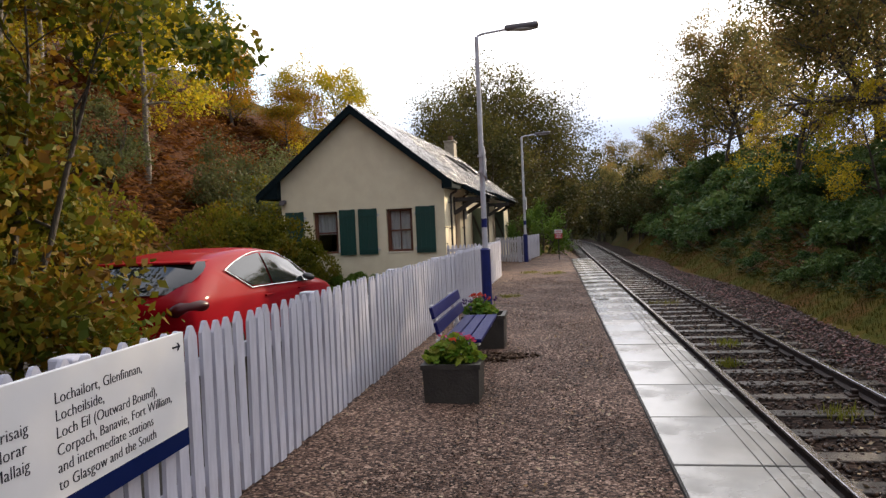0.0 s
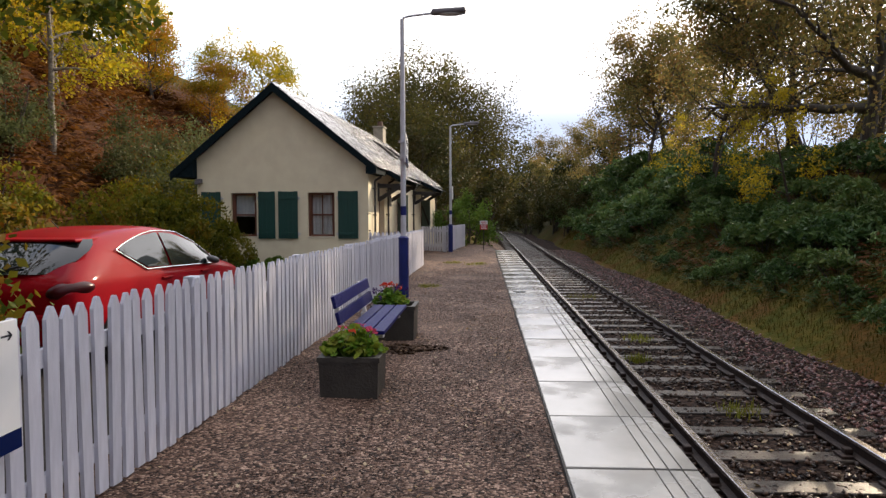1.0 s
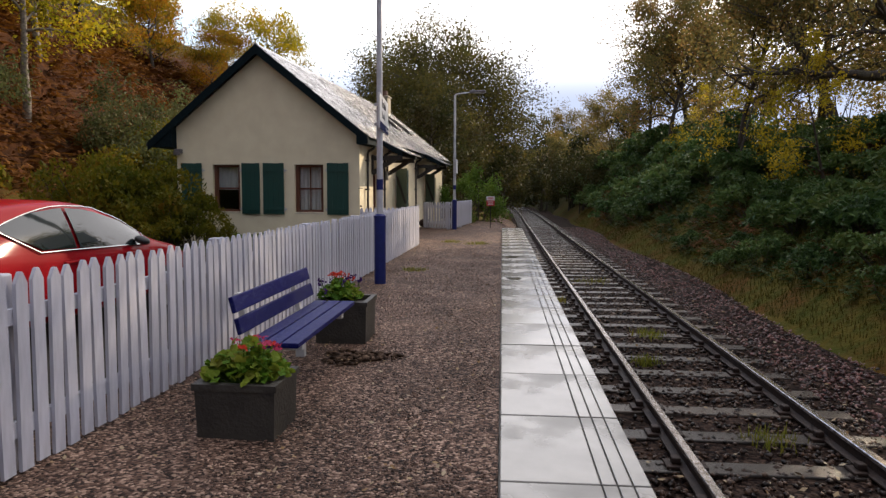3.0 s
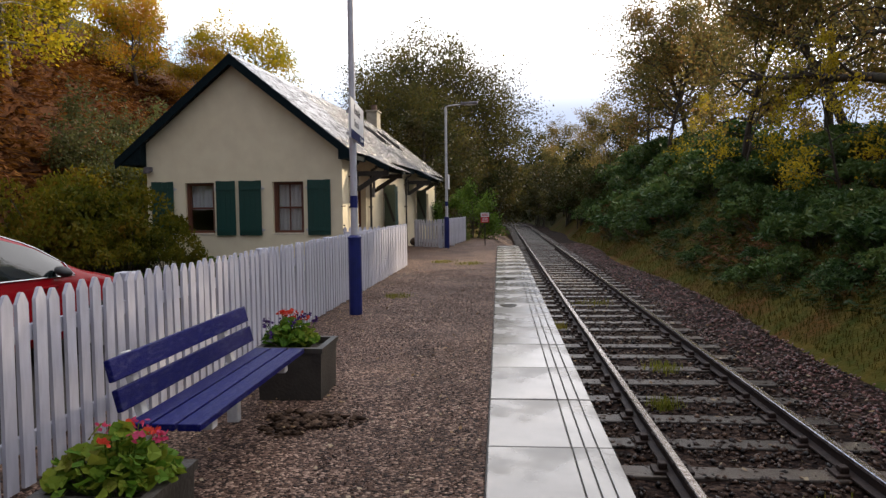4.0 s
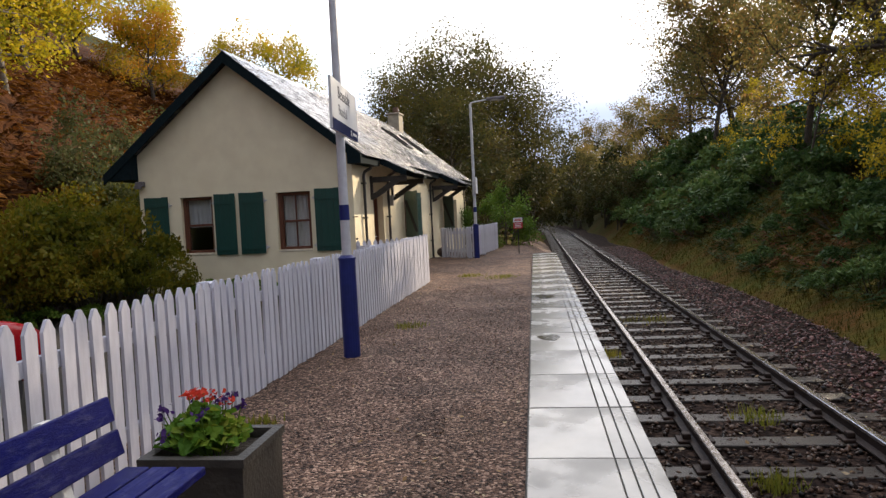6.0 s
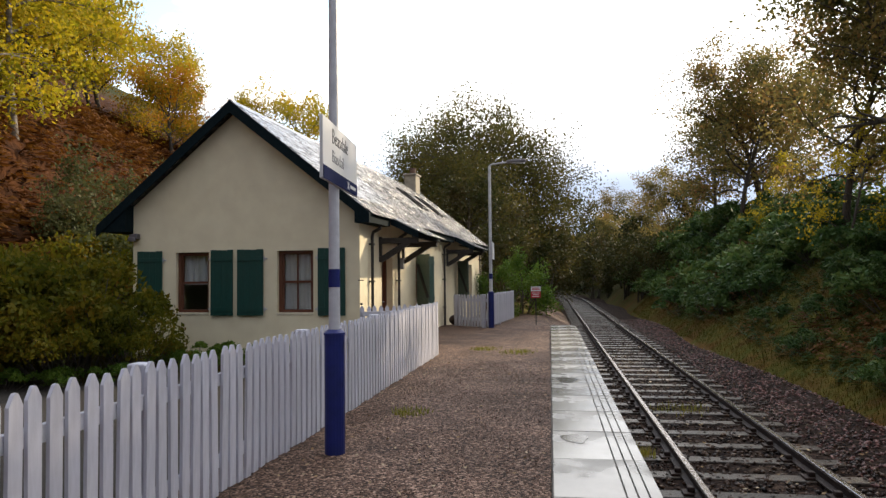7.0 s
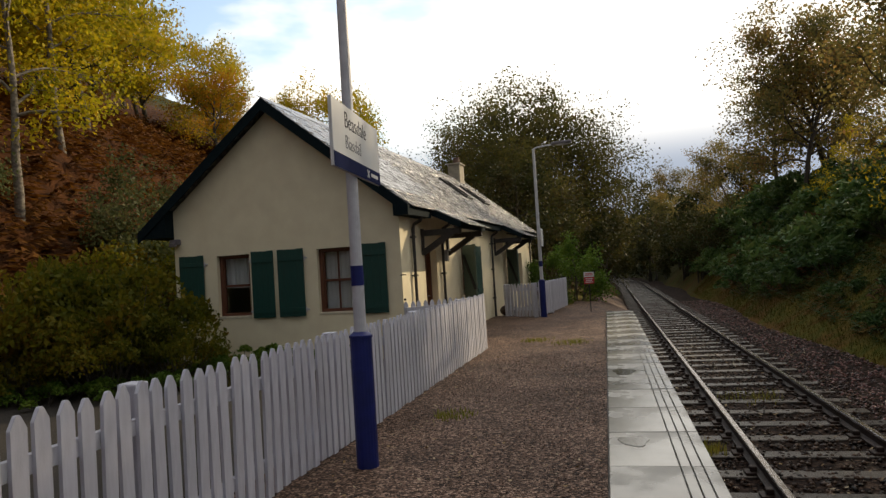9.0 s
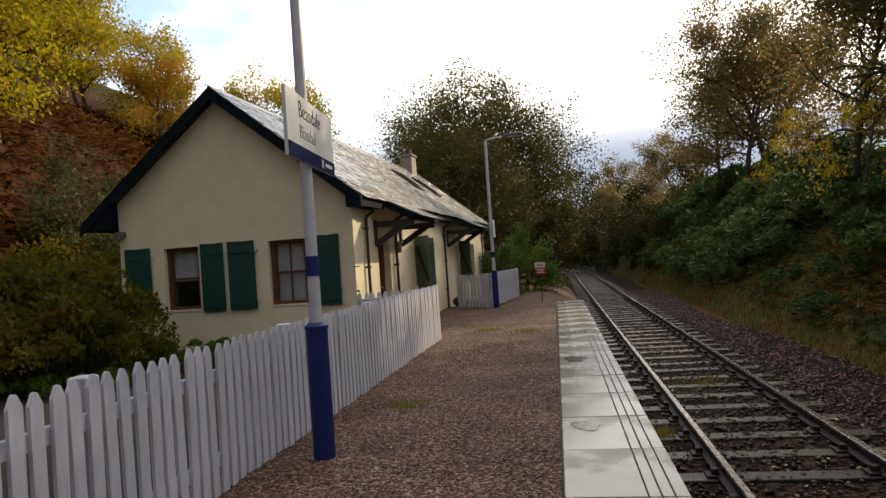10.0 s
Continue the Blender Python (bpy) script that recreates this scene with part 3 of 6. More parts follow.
for j in range(nya + 1):
    y = 29.3 + 22 * j / nya
    rv.append([bm.verts.new((x, y, 0.02 * math.sin(x * 4 + y) - 0.03 - 0.012 * (y - 29.3) - (0.5 * max(0, x + 0.3) if x > -0.3 else 0))) for x in np.linspace(-4.2, 0.9, 14)])
for a, b in zip(rv, rv[1:]):
    for i in range(13):
        bm.faces.new((a[i], a[i + 1], b[i + 1], b[i]))
apron = part("pavement", bm, "gravel", smooth=True)
tagged(apron, "gravel path running on past the platform end", "path", kind="structure")

# ---- house ----
HOUSE = pose(-3.87, 20.78, 0, 0, 0, -3.0)
house = thing("station_cottage", "cream rendered single-storey station cottage with slate roof and green shutters", "house", m=HOUSE)
WL, LEN, RX, RZ = -5.27, 16.6, -2.78, 5.36
TH = 0.4


def wall_shell(bm, us, zs, holes, top, put):
    """One closed wall with openings: a grid of cells; put(u, depth, z) gives a point, top(u) the upper edge."""
    us = sorted({*us, *[h[0] for h in holes], *[h[1] for h in holes]})
    zs = sorted({*zs, *[h[2] for h in holes], *[h[3] for h in holes]})
    nz = len(zs)
    vert = {}

    def v(i, j, d):
        if (i, j, d) not in vert:
            vert[i, j, d] = bm.verts.new(put(us[i], d * TH, zs[j] if j < nz else top(us[i])))
        return vert[i, j, d]

    def solid(i, j):
        if not (0 <= i < len(us) - 1 and 0 <= j < nz):
            return False
        u, z = (us[i] + us[i + 1]) / 2, (zs[j] + (zs[j + 1] if j + 1 < nz else zs[j] + 0.1)) / 2
        return not any(h[0] < u < h[1] and h[2] < z < h[3] for h in holes)
    for i in range(len(us) - 1):
        for j in range(nz):
            if not solid(i, j):
                continue
            for d in (0, 1):
                bm.faces.new((v(i, j, d), v(i + 1, j, d), v(i + 1, j + 1, d), v(i, j + 1, d)))
            for ni, nj, p, q in ((i - 1, j, (i, j), (i, j + 1)), (i + 1, j, (i + 1, j), (i + 1, j + 1)), (i, j - 1, (i, j), (i + 1, j)), (i, j + 1, (i, j + 1), (i + 1, j + 1))):
                if not solid(ni, nj):
                    bm.faces.new((v(*p, 0), v(*q, 0), v(*q, 1), v(*p, 1)))
    bmesh.ops.recalc_face_normals(bm, faces=bm.faces)


GW = [(-4.22, -3.42, 0.85, 2.17), (-1.84, -1.02, 0.85, 2.17)]     # windows of the gable: u0, u1, z0, z1
SW = [(1.55, 2.45, 0.0, 2.05), (4.75, 6.1, 0.85, 2.15), (10.9, 12.3, 0.85, 2.12), (13.2, 14.1, 0.0, 2.05)]
bm = BM()
wall_shell(bm, [WL, RX, 0], [-0.3, 2.55], GW, lambda u: 5.2 - (0.775 * (u - RX) if u > RX else 0.80 * (RX - u)), lambda u, d, z: (u, d, z))
part("gable_wall", bm, "render", house)
bm = BM()
wall_shell(bm, [TH + 0.003, LEN - TH - 0.003], [-0.3, 2.5], SW, lambda u: 3.03, lambda u, d, z: (-d, u, z))
part("side_wall", bm, "render", house)
bm = BM()
box(bm, WL, WL + TH, TH + 0.003, LEN - TH - 0.003, -0.3, 3.17)
part("rear_wall", bm, "render", house)
bm = BM()
prism(bm, [(WL, -0.3), (0, -0.3), (0, 3.045), (RX, 5.2), (WL, 3.2)], LEN - TH, LEN)
part("far_gable_wall", bm, "render", house)
bm = BM()
box(bm, WL + TH, -TH, TH, LEN - TH, -0.05, 0.0)
box(bm, WL + TH, -TH, 3.2, 3.3, 0.0, 2.6)
box(bm, WL + TH, -TH, TH, LEN - TH, 2.6, 2.66)
part("room_lining", bm, "interior", house)


def sash_window(u0, u1, z0, z1, m, panes_x, curtain):
    """Brown sash set back in its opening; m takes u along the wall, depth inward, z."""
    w = new("window")
    w.parent = house
    w.matrix_basis = m
    bm = BM()
    f = 0.075
    box(bm, u0, u0 + f, 0.1, 0.2, z0, z1, 0.006)
    box(bm, u1 - f, u1, 0.1, 0.2, z0, z1, 0.006)
    box(bm, u0 + f, u1 - f, 0.1, 0.2, z1 - f, z1, 0.006)
    box(bm, u0 + f, u1 - f, 0.1, 0.2, z0, z0 + f, 0.006)
    part("window_frame", bm, "brownwood", w)
    bm = BM()
    zm = (z0 + z1) / 2
    box(bm, u0 + f, u1 - f, 0.13, 0.18, zm - 0.025, zm + 0.025, 0.004)
    if panes_x == 2:
        um = (u0 + u1) / 2
        box(bm, um - 0.014, um + 0.014, 0.135, 0.175, z0 + f, z1 - f)
    box(bm, u0 + f, u0 + f + 0.03, 0.13, 0.18, z0 + f, z1 - f)
    box(bm, u1 - f - 0.03, u1 - f, 0.13, 0.18, z0 + f, z1 - f)
    part("glazing_bar", bm, "brownwood", w)
    for za, zb in ((z0 + f, zm - 0.025), (zm + 0.025, z1 - f)):
        bm = BM()
        box(bm, u0 + f, u1 - f, 0.155, 0.159, za, zb)
        p = part("pane", bm, "glass", w)
        p.visible_shadow = False
    bm = BM()
    box(bm, u0 + 0.002, u1 - 0.002, -0.012, 0.12, z0 - 0.035, z0 + 0.012, 0.006)
    part("window_sill", bm, "plinth", w)
    if curtain:
        bm = BM()
        n = 60
        lo, hi = [], []
        za, zb = (z0 + 0.02, z1) if curtain == 1 else (zm - 0.05, z1)
        for i in range(n + 1):
            u = u0 + (u1 - u0) * i / n
            dd = 0.26 + 0.018 * math.sin(u * 55) + 0.008 * math.sin(u * 131)
            lo.append(bm.verts.new((u, dd, za)))
            hi.append(bm.verts.new((u, dd, zb)))
        for i in range(len(lo) - 1):
            bm.faces.new((lo[i], lo[i + 1], hi[i + 1], hi[i]))
        part("curtain", bm, "curtain", w, "white net curtain behind the glass", smooth=True)
    return w


G = pose(0, 0, 0)
S = Matrix(((0, -1, 0, 0), (1, 0, 0, 0), (0, 0, 1, 0), (0, 0, 0, 1)))   # u -> y, depth -> -x
sash_window(*GW[0], G, 1, 2)
sash_window(*GW[1], G, 2, 1)
sash_window(*SW[1], S, 2, 1)
sash_window(*SW[2], S, 2, 2)


def shutter(u0, u1, z0, z1, m, side):
    """Ledged board shutter standing off the wall, folded open; side: the hinge's side."""
    s = new("shutter")
    s.parent = house
    s.matrix_basis = m
    n = 4
    w = (u1 - u0) / n
    for i in range(n):
        bm = BM()
        box(bm, u0 + i * w + 0.001, u0 + (i + 1) * w - 0.001, -0.062, -0.036, z0 + 0.004 * (i % 2), z1 - 0.005 * (i % 3), 0.004)
        part("board", bm, "shutter", s)
    for z in (z0 + 0.14, z1 - 0.2):
        bm = BM()
        box(bm, u0 + 0.012, u1 - 0.012, -0.076, -0.0625, z - 0.045, z + 0.045, 0.004)
        part("ledge", bm, "shutter", s)
        bm = BM()
        uh = u1 if side > 0 else u0
        box(bm, min(uh, uh + side * 0.07), max(uh, uh + side * 0.07), -0.03, 0.002, z - 0.015, z + 0.015, 0.003)
        tube(bm, (uh + side * 0.012, -0.03, z - 0.05), (uh + side * 0.012, -0.03, z + 0.05), 0.012, n=8)
        part("hinge", bm, "galv", s, "small metal pin hinge")
    return s


for a, b, sd in ((-5.13, -4.52, 1), (-3.40 + 0.05, -2.83, -1), (-2.73, -2.13, 1), (-0.90, -0.30, -1)):
    shutter(a, b, 0.80, 2.21, G, sd)


def swung_shutter(hinge, side, angle, z0, z1):
    """A side-wall shutter standing ajar, its braced inner face turned along the platform."""
    s = new("shutter")
    s.parent = house
    s.matrix_basis = S @ pose(hinge, -0.03, 0, 0, 0, angle)
    w = 0.14
    for i in range(4):
        bm = BM()
        a, b = sorted((side * (i * w + 0.001), side * ((i + 1) * w - 0.001)))
        box(bm, a, b, -0.026, 0.0, z0 + 0.004 * (i % 2), z1 - 0.005 * (i % 3), 0.004)
        part("board", bm, "fadedgreen", s, "grey-green board with sunlight put into its colour")
    a, b = sorted((side * 0.012, side * 0.548))
    for z in (z0 + 0.16, z1 - 0.2):
        bm = BM()
        box(bm, a, b, 0.001, 0.026, z - 0.06, z + 0.06, 0.004)
        part("ledge", bm, "fadedgreen", s)
    bm = BM()
    za, zb = z0 + 0.22, z1 - 0.26
    ln = math.hypot(0.48, zb - za)
    box(bm, -ln / 2, ln / 2, 0.001, 0.024, -0.045, 0.045, 0.0, pose(side * 0.28, 0, (za + zb) / 2, 0, -side * math.degrees(math.atan2(zb - za, -0.48)), 0))
    part("brace", bm, "iron", s, "slanting dark brace")


swung_shutter(4.75, -1, 50, 0.80, 2.2)
swung_shutter(10.9, -1, 50, 0.80, 2.15)
shutter(6.15, 6.8, 0.80, 2.2, S, -1)
shutter(12.35, 13.0, 0.80, 2.15, S, -1)
bm = BM()
box(bm, -0.02, 0.09, -0.04, 0.0, 1.52, 1.54)
box(bm, 0.02, 0.06, -0.03, 0.0, 1.02, 1.06)
part("shutter_catch", bm, "iron", house)

# doors
for u0, u1 in ((1.55, 2.45), (13.2, 14.1)):
    d = new("door")
    d.parent = house
    d.matrix_basis = S
    bm = BM()
    box(bm, u0 + 0.06, u1 - 0.06, 0.22, 0.27, 0.02, 2.0, 0.004)
    part("door_leaf", bm, "brownwood", d)
    bm = BM()
    for a, b in ((u0, u0 + 0.06), (u1 - 0.06, u1)):
        box(bm, a, b, 0.15, 0.28, 0, 2.05)
    box(bm, u0 + 0.06, u1 - 0.06, 0.15, 0.28, 2.0, 2.05)
    part("door_frame", bm, "brownwood", d)
    bm = BM()
    tube(bm, (u1 - 0.14, 0.22, 1.0), (u1 - 0.14, 0.17, 1.0), 0.012, n=8)
    tube(bm, (u1 - 0.14, 0.175, 1.0), (u1 - 0.26, 0.175, 1.0), 0.01, n=8)
    part("door_handle", bm, "galv", d, "metal lever handle")

# roof
SL = (RZ - 2.80) / (RX - (-5.93))      # left slope
SR = (RZ - 2.91) / (0.28 - RX)         # right slope
roof = new("roof")
roof.parent = house
VF, VB = -0.28, LEN + 0.35


def right_z(x):
    return RZ - SR * (x - RX)


def left_z(x):
    return RZ - SL * (RX - x)


CAN = [(1.25, 3.55), (8.85, 11.2)]     # stretches where the roof kicks out into a canopy
EAVE, OUT, OUTZ = 0.28, 0.92, 2.59
bm = BM()
t = 0.07
prism(bm, [(-5.93, left_z(-5.93) - t), (RX, RZ - t), (RX, RZ), (-5.93, left_z(-5.93))], VF, VB)
part("roof_slope", bm, "slate_far", roof)
bm = BM()
prism(bm, [(EAVE, right_z(EAVE) - t), (RX, RZ - t), (RX, RZ), (EAVE, right_z(EAVE))], VF, VB)
for a, b in CAN:
    prism(bm, [(OUT, OUTZ - t), (EAVE, right_z(EAVE) - t), (EAVE, right_z(EAVE)), (OUT, OUTZ)], a, b)
part("roof_slope", bm, "slate_far", roof)
# bargeboards, ridge, fascias
for yb, yd in ((VF - 0.03, VF), (VB, VB + 0.03)):
    bm = BM()
    prism(bm, [(-5.97, left_z(-5.97) - 0.22), (RX, RZ - 0.24), (RX, RZ + 0.02), (-5.97, left_z(-5.97) + 0.02)], yb, yd)
    part("bargeboard", bm, "barge", roof)
    bm = BM()
    prism(bm, [(RX, RZ - 0.24), (EAVE + 0.03, right_z(EAVE + 0.03) - 0.2), (EAVE + 0.03, right_z(EAVE + 0.03) + 0.02), (RX, RZ + 0.02)], yb, yd)
    part("bargeboard", bm, "barge", roof)
bm = BM()
prism(bm, [(WL, left_z(WL) - 0.1), (-5.93, left_z(-5.93) - 0.1), (-5.93, left_z(-5.93) - 0.16), (WL, left_z(-5.93) - 0.16)], VF, VB)
part("soffit", bm, "barge", roof)
bm = BM()
for k in range(38):
    y = VF + k * (VB - VF) / 38
    w = (VB - VF) / 38 - 0.006
    prism(bm, [(RX - 0.13, left_z(RX - 0.13) + 0.022), (RX, RZ + 0.03), (RX + 0.13, right_z(RX + 0.13) + 0.022), (RX, RZ + 0.055)], y, y + w)
part("ridge_cap", bm, "slate_far", roof)
for a, b in CAN:
    bm = BM()
    box(bm, OUT, OUT + 0.025, a - 0.02, b + 0.02, OUTZ - 0.13, OUTZ + 0.005)
    part("fascia", bm, "barge", roof)
    for yv in (a - 0.03, b):
        bm = BM()
        prism(bm, [(EAVE + 0.03, right_z(EAVE) - 0.15), (OUT, OUTZ - 0.13), (OUT, OUTZ + 0.01), (EAVE + 0.03, right_z(EAVE) + 0.0)], yv, yv + 0.03)
        part("verge_board", bm, "barge", roof)
for a, b in ((VF, CAN[0][0] - 0.03), (CAN[0][1] + 0.03, CAN[1][0] - 0.03), (CAN[1][1] + 0.03, VB)):
    bm = BM()
    box(bm, EAVE, EAVE + 0.025, a, b, right_z(EAVE) - 0.2, right_z(EAVE) - 0.01)
    part("fascia", bm, "barge", roof)
    bm = BM()
    box(bm, 0.003, EAVE, a + 0.01, b, right_z(EAVE) - 0.2, right_z(EAVE) - 0.18)
    part("soffit", bm, "barge", roof)
bm = BM()
prism(bm, [(0.0, 2.70), (EAVE + 0.028, 2.70), (EAVE + 0.028, right_z(EAVE) - 0.03), (0.0, right_z(0.0) - 0.09)], VF - 0.034, -0.004)
part("eave_box", bm, "barge", roof)
bm = BM()
tube(bm, (-5.98, VF, left_z(-5.98) - 0.05), (-5.98, VB, left_z(-5.98) - 0.05), 0.05, n=10)
part("gutter", bm, "iron", roof)


def canopy_bracket(y):
    b = new("canopy_bracket")
    b.parent = house
    b.location = (0, y, 0)
    bm = BM()
    box(bm, 0.0, 0.9, -0.065, 0.065, 2.34, 2.47, 0.01)
    part("beam", bm, "darkwood", b)
    bm = BM()
    pts = [(0.03, 0, 1.98), (0.16, 0, 2.05), (0.32, 0, 2.15), (0.5, 0, 2.26), (0.68, 0, 2.37)]
    for p, q in zip(pts, pts[1:]):
        d = Vector(q) - Vector(p)
        ang = math.degrees(math.atan2(d.z, d.x))
        box(bm, -0.01, d.length + 0.01, -0.06, 0.06, -0.06, 0.06, 0.0, pose(*p) @ pose(0, 0, 0, 0, -ang, 0))
    part("brace", bm, "darkwood", b)
    bm = BM()
    box(bm, 0.0, 0.05, -0.05, 0.05, 1.93, 2.5, 0.006)
    part("wall_piece", bm, "darkwood", b)


for y in (1.4, 3.4, 9.0, 11.05):
    canopy_bracket(y)
for a, b in CAN:
    bm = BM()
    box(bm, 0.78, 0.88, a + 0.03, b - 0.03, 2.472, 2.53, 0.006)
    part("wall_plate", bm, "darkwood", house)


def downpipe(y, kink):
    bm = BM()
    bent_tube(bm, [(kink, y, 2.70), (kink - 0.02, y, 2.64), (0.09, y, 2.56), (0.065, y, 2.48), (0.065, y, 0.02)], 0.036)
    for z in (0.6, 1.5, 2.3):
        box(bm, 0.0, 0.11, y - 0.05, y + 0.05, z - 0.02, z + 0.02)
    part("downpipe", bm, "iron", house, "black iron rainwater pipe")


for y, k in ((0.66, 0.26), (2.8, 0.26), (8.35, 0.26), (15.9, 0.26)):
    downpipe(y, k)
bm = BM()
box(bm, 0.0, 0.12, 3.0, 3.12, 1.78, 2.02, 0.015)
box(bm, 0.02, 0.16, 2.97, 3.15, 2.02, 2.06, 0.01)
wall_lamp = part("wall_lamp", bm, "lens", house, "small pale wall lantern")
bm = BM()
box(bm, WL - 0.02, WL + 0.18, -0.14, -0.002, 2.48, 2.60, 0.02)
box(bm, WL + 0.0, WL + 0.16, -0.2, -0.12, 2.43, 2.52, 0.015)
part("floodlight", bm, "lamphead", house, "small grey floodlight under the eaves")

# chimney on the ridge
ch = new("chimney")
ch.parent = house
bm = BM()
box(bm, RX - 0.24, RX + 0.26, 14.95, 15.7, 4.6, 5.95, 0.015)
part("stack", bm, "chimney", ch)
bm = BM()
box(bm, RX - 0.29, RX + 0.31, 14.9, 15.75, 5.95, 6.02, 0.015)
part("coping", bm, "chimney", ch)
for y in (15.38,):
    bm = BM()
    tube(bm, (RX + 0.03, y, 6.02), (RX + 0.03, y, 6.3), 0.15, 0.13, 14)
    part("chimney_pot", bm, "terracotta", ch)
# rooflights
ang = math.degrees(math.atan(SR))
for y0 in (9.6, 12.3):
    sl = new("rooflight")
    sl.parent = house
    sl.matrix_basis = pose(-1.45, y0, right_z(-1.45), 0, ang, 0)
    bm = BM()
    for xa, xb, ya, yb in ((-0.6, 0.6, 0, 0.07), (-0.6, 0.6, 0.78, 0.85), (-0.6, -0.53, 0.07, 0.78), (0.53, 0.6, 0.07, 0.78)):
        box(bm, xa, xb, ya, yb, 0, 0.09)
    part("rooflight_frame", bm, "iron", sl)
    bm = BM()
    box(bm, -0.53, 0.53, 0.07, 0.78, 0.04, 0.055)
    part("pane", bm, "carglass", sl)

# ---- platform slabs ----
PITCH = 1.056
kerb_edge = thing("platform_edge", "row of wet pale concrete coping slabs along the platform edge", "platform edge", kind="structure")
bm = BM()
box(bm, 0.008, 0.52, 0.009, PITCH - 0.009, -0.07, 0.022, 0.006)
slab0 = part("slab", bm, "slab", kerb_edge)
slab0.location = (0, 5.61, 0)
bm = BM()
for a, b in ((0.526, 0.598), (0.606, 0.678), (0.686, 0.772)):
    box(bm, a, b, 0.009, PITCH - 0.009, -0.07, 0.022, 0.004)
strip0 = part("edge_strip", bm, "slab", kerb_edge)
strip0.location = (0, 5.61, 0)
rng = np.random.default_rng(5)
for k in range(-13, 23):
    if k == 0:
        continue
    y = 5.61 + k * PITCH
    if y + PITCH > 29.5:
        break
    dz, tl = rng.uniform(-0.003, 0.003), rng.uniform(-0.2, 0.2)
    again(slab0, kerb_edge, pose(0, y, dz, tl, rng.uniform(-0.15, 0.15), 0))
    again(strip0, kerb_edge, pose(0, y, dz, tl, 0, 0))
bm = BM()
box(bm, 0.0, 0.765, -8, 29.33, -0.2, 0.006)
part("mortar_bed", bm, "joint", kerb_edge)

# thin pools standing on the slabs
for px, py, ra, rb, tw in ((0.22, 13.75, 0.13, 0.18, 1.1), (0.23, 17.5, 0.15, 0.28, 0.1)):
    bm = BM()
    rim_v = []
    for k in range(28):
        a = k * math.tau / 28
        q = 1 + 0.14 * math.sin(3 * a + tw * 5) + 0.08 * math.sin(5 * a + tw)
        rim_v.append((px + ra * q * math.cos(a), py + rb * q * math.sin(a)))
    lo = [bm.verts.new((x, y, 0.012)) for x, y in rim_v]
    hi = [bm.verts.new((px + (x - px) * 0.96, py + (y - py) * 0.96, 0.0255)) for x, y in rim_v]
    for k in range(28):
        bm.faces.new((lo[k], lo[(k + 1) % 28], hi[(k + 1) % 28], hi[k]))
    bm.faces.new(hi)
    bm.faces.new(lo[::-1])
    tagged(part("puddle", bm, "pool"), "shallow dark puddle on a wet concrete slab", "puddle")

# ---- track ----
track = thing("railway_track", "single railway track with rusty rails on wet timber sleepers", "railway track")
RTOP = -0.62
SPX = 0.765
bm = BM()
box(bm, -1.3, 1.3, -0.125, 0.125, -0.13, 0.0, 0.012)
sl0 = part("sleeper", bm, "sleeper", track)
bm = BM()
box(bm, -0.17, 0.17, -0.09, 0.09, 0.0, 0.03, 0.006)
box(bm, 0.045, 0.12, -0.045, 0.045, 0.03, 0.085, 0.012)
box(bm, -0.12, -0.045, -0.045, 0.045, 0.03, 0.085, 0.012)
chair0 = part("rail_chair", bm, "rust", sl0)
chair0.location = (-0.74, 0, 0)
ys = np.arange(10.97 - 16 * SPX, 96, SPX)
CX = 2.29
sl0.location = (CX, ys[0], RTOP - 0.165)
ch1 = again(chair0, sl0, pose(0.74, 0, 0))
for y in ys[1:]:
    yaw = math.degrees(math.atan2(0.0044 * max(0, y - 68), 1))
    o = again(sl0, track, pose(CX + float(track_x(y)), y, RTOP - 0.165 + rng.uniform(-0.008, 0.008), 0, 0, yaw + rng.uniform(-0.5, 0.5)))
    if y < 40:
        for sx in (-0.74, 0.74):
            again(chair0, o, pose(sx, 0, 0))
prof_head = [(-0.035, -0.035), (0.035, -0.035), (0.036, -0.006), (0.03, 0.0), (-0.03, 0.0), (-0.036, -0.006)]
prof_web = [(-0.07, -0.155), (0.07, -0.155), (0.07, -0.14), (0.012, -0.12), (0.01, -0.035), (-0.01, -0.035), (-0.012, -0.12), (-0.07, -0.14)]
for side in (-0.74, 0.74):
    for nm, prof, mt in (("rail_head", prof_head, "railtop"), ("rail_web", prof_web, "rust")):
        bm = BM()
        prev = None
        for y in np.concatenate([np.linspace(-8, 68, 14), np.linspace(70, 130, 31)]):
            cx = CX + side + float(track_x(y))
            ring = [bm.verts.new((cx + px, y, RTOP + pz)) for px, pz in prof]
            if prev:
                for i in range(len(ring)):
                    bm.faces.new((prev[i], prev[(i + 1) % len(ring)], ring[(i + 1) % len(ring)], ring[i]))
            prev = ring
        bmesh.ops.recalc_face_normals(bm, faces=bm.faces)
        part("rail" if nm == "rail_head" else "rail_web", bm, mt, track)

# ballast: a bed, and loose stones on it
bm = BM()
prev = None
bx = [0.74, 1.0, 1.5, 2.3, 3.1, 3.7, 4.3, 5.0, 5.5]
bz = [-0.84, -0.82, -0.815, -0.81, -0.815, -0.815, -0.82, -0.80, -0.86]
for y in np.concatenate([np.linspace(-8, 60, 80), np.linspace(61, 130, 50)]):
    row = [bm.verts.new((x + float(track_x(y)) + 0.06 * math.sin(y * 1.1 + x), y, z + 0.015 * math.sin(y * 3 + x * 5))) for x, z in zip(bx, bz)]
    if prev:
        for i in range(len(row) - 1):
            bm.faces.new((prev[i], prev[i + 1], row[i + 1], row[i]))
    prev = row
